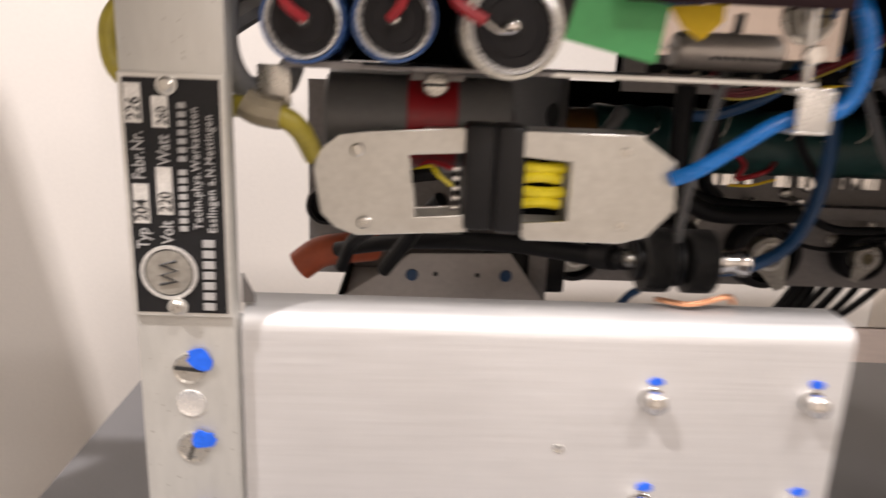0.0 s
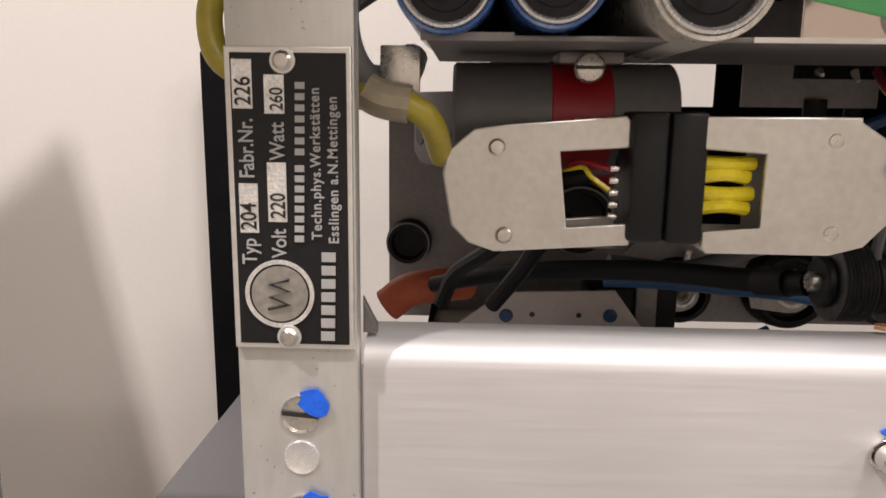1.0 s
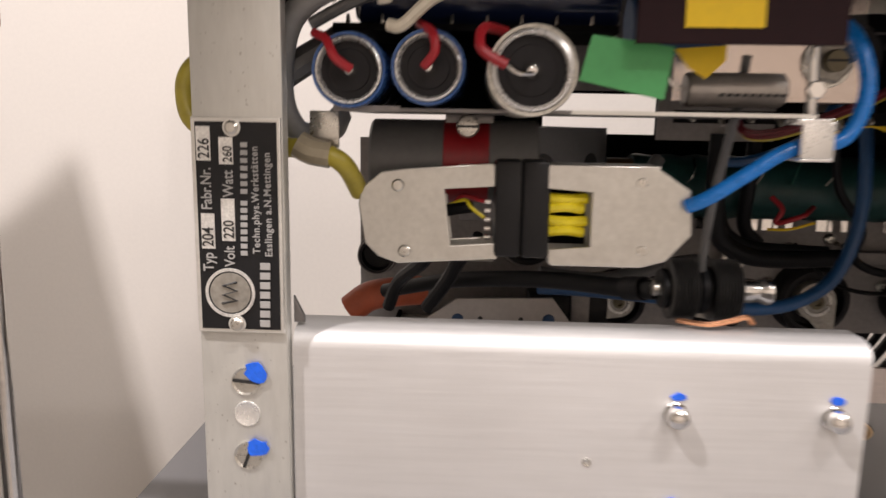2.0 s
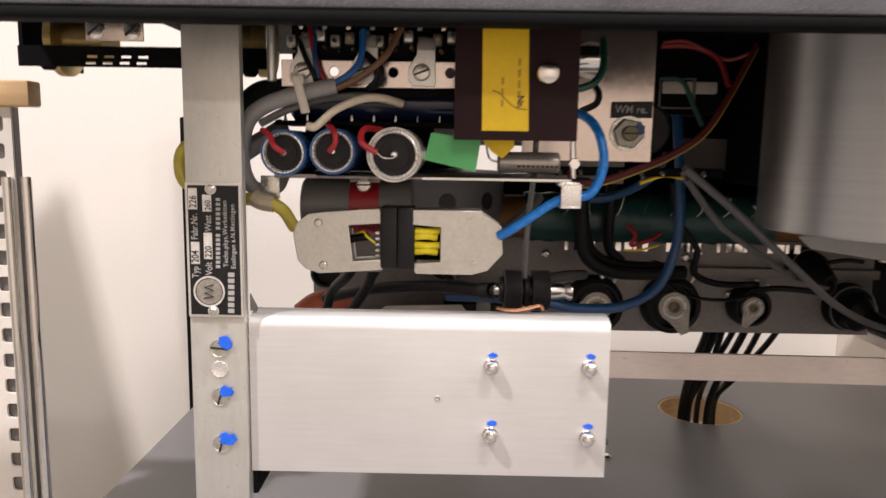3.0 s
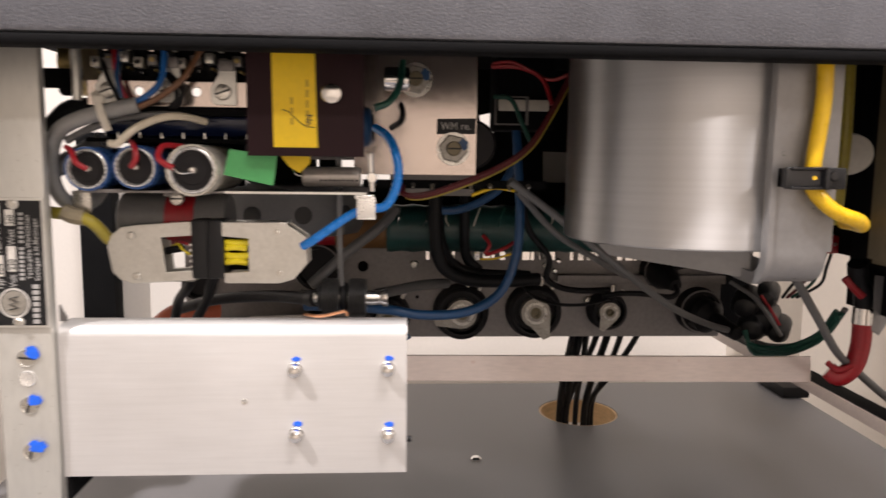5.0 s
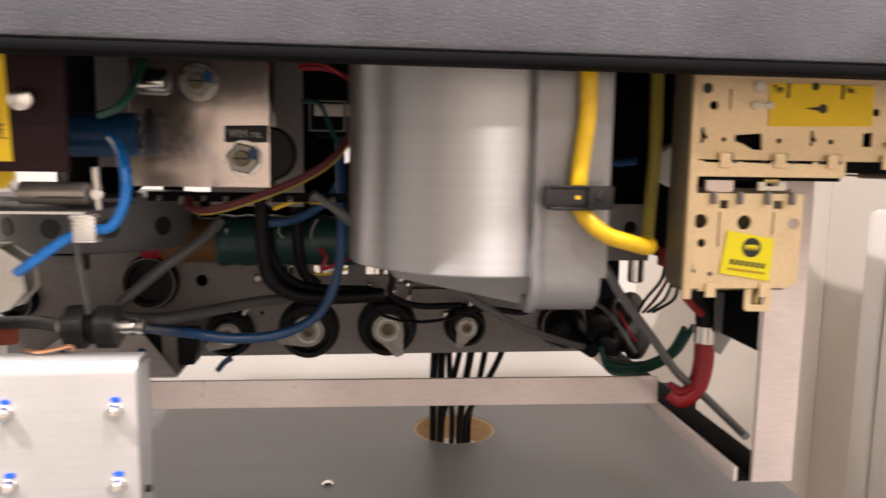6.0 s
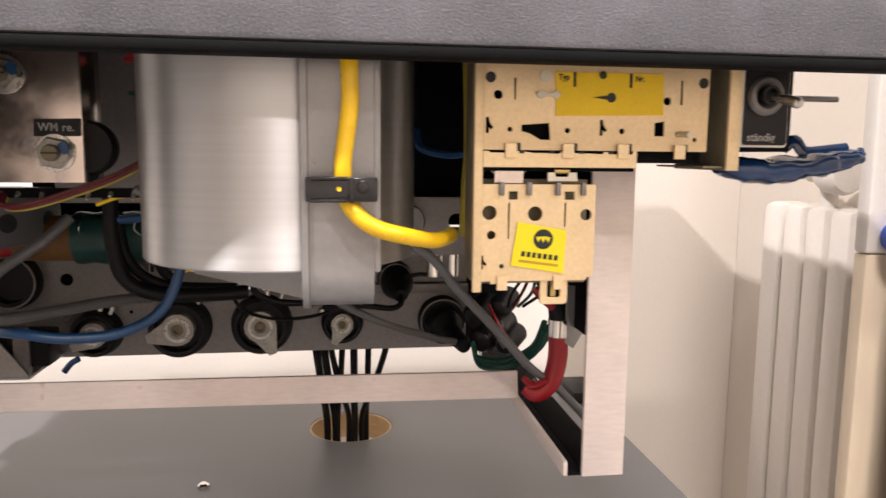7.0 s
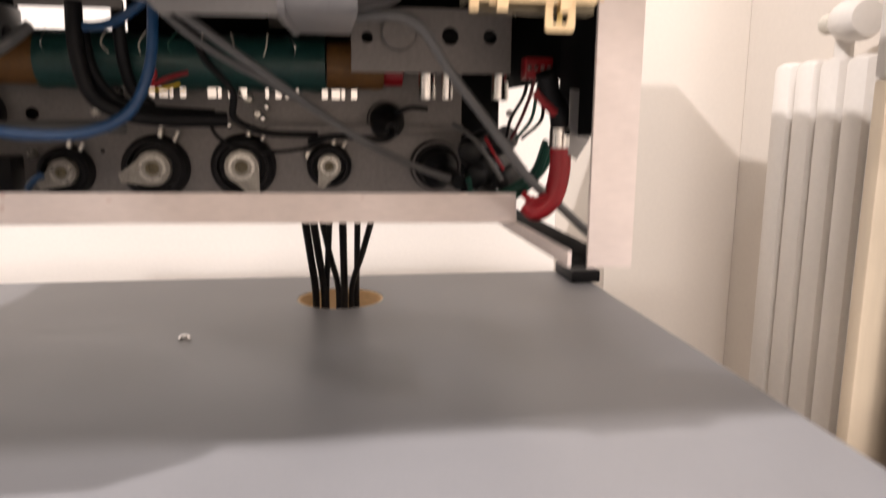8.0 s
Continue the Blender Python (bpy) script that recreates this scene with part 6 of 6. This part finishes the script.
for k in range(5):
    part("wire", tube([(0.4130, 0.4400, 0.8220), (0.4180, 0.4300, 0.8050), (0.4380, 0.4200, 0.8070), (0.4530, 0.4000, 0.8220), (0.4560, 0.3800, 0.8450)] if k == 0 else [(a + 0.001 * k * (-1) ** k, b, c + 0.0016 * (k - 2)) for a, b, c in ((0.4170, 0.4350, 0.8100), (0.4260, 0.4250, 0.8090), (0.4390, 0.4100, 0.8140), (0.4540, 0.3950, 0.8280), (0.4580, 0.3800, 0.8500))], 0.0022, 8), GREENPVC if k < 4 else GREYPVC, gw)
pg = thing("plug_group", (0.4320, 0.4500, 0.8240), "cluster of black plugs with a red wire", "plug")
for c, r in (((0.4210, 0.4550, 0.8420), 0.012), ((0.4340, 0.4500, 0.8290), 0.013), ((0.4410, 0.4600, 0.8480), 0.010), ((0.4250, 0.4500, 0.8240), 0.012), ((0.4430, 0.4400, 0.8220), 0.009)):
    part("plug", lathe(c, (c[0] - 0.3, 0, c[2] - 0.1), [(0, -0.02), (r, -0.018), (r, 0.006), (r * 0.7, 0.012), (r * 0.3, 0.014), (0, 0.014)], 20), BLACK, pg)
part("wire", tube([(0.4260, 0.4400, 0.8520), (0.4310, 0.4300, 0.8400), (0.4380, 0.4300, 0.8290)], 0.0012), REDPVC, pg)
part("wire", tube([(0.4030, 0.4500, 0.8620), (0.4170, 0.4300, 0.8500), (0.4350, 0.4200, 0.8220)], 0.0018), GREYPVC, pg)
mp = thing("mount_plate", (0.3930, 0.4100, 0.8910), "grey cast mounting plate with holes and spacers", "bracket")
part("casting", sheet([rect(0.3260, 0.4370, 0.8970, 0.9400), circle(*(0.3940, 0.9220), 0.006, 18), circle(*(0.4220, 0.9220), 0.005, 18), circle(*(0.3370, 0.9200), 0.004, 14)], 0.410, 0.414), SHEET, mp)
part("boss", rod((0.3580, 0.4095, 0.9230), (0.3580, 0.402, 0.9230), 0.012), SHEET, mp)
for a in (755, 790, 885):
    part("spacer", rod((0.3330 + (a - 640) * 0.000403, 0.42, 0.8980), (0.3330 + (a - 640) * 0.000403, 0.42, 0.8790), 0.0062 if a != 790 else 0.004), CHROME, mp)
solo("cream_disc", lathe((0.4090, 0.3100, 0.9700), (0.36, 0, 0.97), [(0, 0), (0.012, 0.0), (0.0135, 0.003), (0.012, 0.010), (0, 0.011)], 28), DIMWHITE, "cream plastic disc behind the yellow cable", "disc")
solo("yellow_lead", tube([(0.3750, 0.262, 1.0499), (0.3770, 0.2620, 0.9790), (0.3760, 0.2620, 0.9560), (0.3750, 0.2620, 0.9280)], 0.0034, 10), OLIVEPVC, "dull yellow cable in the shadow beside the relay unit", "cable")
solo("blue_wire", tube([(0.3550, 0.3300, 0.9860), (0.3580, 0.3250, 0.9750), (0.3730, 0.3200, 0.9710), (0.3850, 0.3100, 0.9720)], 0.0024, 8), NAVYPVC, "dark blue wire behind the strap", "wire")

# black backing boards added high under the deck, standing in for interior darkness
rb = thing("rear_board", (0.3, 0.56, 0.9), "black backing board added for the dark interior, with openings", "board")
o1 = [(0.2590, 0.9720), (0.3250, 0.9710), (0.3270, 0.9420), (0.2600, 0.9420)]
o2 = [(0.1960, 1.0060), (0.2090, 1.0090), (0.2110, 0.9900), (0.1990, 0.9840)]
o3 = [(0.1990, 0.9780), (0.2090, 0.9830), (0.2120, 0.9690), (0.2010, 0.9640)]
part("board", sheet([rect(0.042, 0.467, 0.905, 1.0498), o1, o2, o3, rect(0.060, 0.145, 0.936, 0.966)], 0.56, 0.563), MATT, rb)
# grey panel on a bracket, its colour carries the shade of the wall
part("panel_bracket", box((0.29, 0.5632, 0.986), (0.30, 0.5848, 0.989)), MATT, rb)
part("rear_panel", box((0.245, 0.585, 0.925), (0.345, 0.588, 0.990), 0.0005), DULL, rb, "grey panel added to stand in for the shaded wall")
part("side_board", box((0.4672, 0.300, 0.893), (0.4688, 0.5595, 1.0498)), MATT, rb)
# black block added to darken the interior; no transformer is known here
solo("transformer", box((0.30, 0.44, 0.932), (0.448, 0.55, 1.0498), 0.004), MATT, "black block added under the deck to fill the dark interior", "transformer")

# red terminal block and the wires that drop from it
rt = thing("red_terminal", (0.461, 0.405, 0.893), "dark red terminal block with wires dropping from it", "terminal block")
part("body", box((0.4445, 0.398, 0.8935), (0.4640, 0.412, 0.9080), 0.0012), DARKRED, rt)
for k in range(4):
    x = 0.4472 + k * 0.0046
    part("screw", rod((x, 0.3979, 0.9010), (x, 0.3970, 0.9010), 0.0016, 0.0013, 10), SCREW, rt)
    part("wire", tube([(x, 0.402, 0.8940), (x - 0.002, 0.404, 0.8820), (x - 0.008 + 0.003 * k, 0.416, 0.8660), (0.4400 + 0.004 * k, 0.432, 0.8520)], 0.0013, 7), (RUBBER, LOOMRED, GREENPVC, RUBBER)[k], rt)

# second plug with its cable, and the loop of wire beside it
bp = thing("black_plug", (0.355, 0.48, 0.85), "black rubber plug in the chassis socket", "plug")
part("boot", lathe((0.3550, 0.4900, 0.8650), (0.3570, 0.4400, 0.8560), [(0, 0), (0.0135, 0), (0.0135, 0.012), (0.0100, 0.020), (0.0060, 0.036), (0.0050, 0.038), (0, 0.038)], 22), RUBBER, bp)
part("lead", tube([(0.3565, 0.4540, 0.8585), (0.3560, 0.4480, 0.8530), (0.3480, 0.4440, 0.8500), (0.3300, 0.4450, 0.8520), (0.3120, 0.4500, 0.8520), (0.2950, 0.4600, 0.8480)], 0.0024, 10), RUBBER, bp)
part("lead", tube([(0.3600, 0.4700, 0.8700), (0.3720, 0.4620, 0.8740), (0.3850, 0.4600, 0.8730)], 0.0018, 8), RUBBER, bp)
sag = thing("black_wire", (0.27, 0.46, 0.838), "thin black wire sagging between the sockets", "wire")
part("strand", tube([(0.2210, 0.4620, 0.8660), (0.2300, 0.4550, 0.8510), (0.2480, 0.4530, 0.8430), (0.2720, 0.4540, 0.8410), (0.2950, 0.4580, 0.8440), (0.3080, 0.4640, 0.8500)], 0.0014, 8), RUBBER, sag)
for k, (x, z) in enumerate(((0.1830, 0.8590), (0.2330, 0.8600), (0.2460, 0.8590), (0.2590, 0.8650), (0.2620, 0.8740), (0.2270, 0.8640))):
    post = thing("solder_post", (x, RPY - 0.008, z), "bright solder post on the chassis plate", "terminal", "solder posts")
    part("stem", rod((x, RPY - 0.0002, z), (x, RPY - 0.010, z), 0.0016, 0.0013, 10), DULLMETAL, post)
    part("bead", lathe((x, RPY - 0.0101, z), (x, 0, z), [(0.0024, 0), (0.0029, 0.0018), (0.0018, 0.0038), (0, 0.0043)], 14), CHROME, post, "bright solder bead")
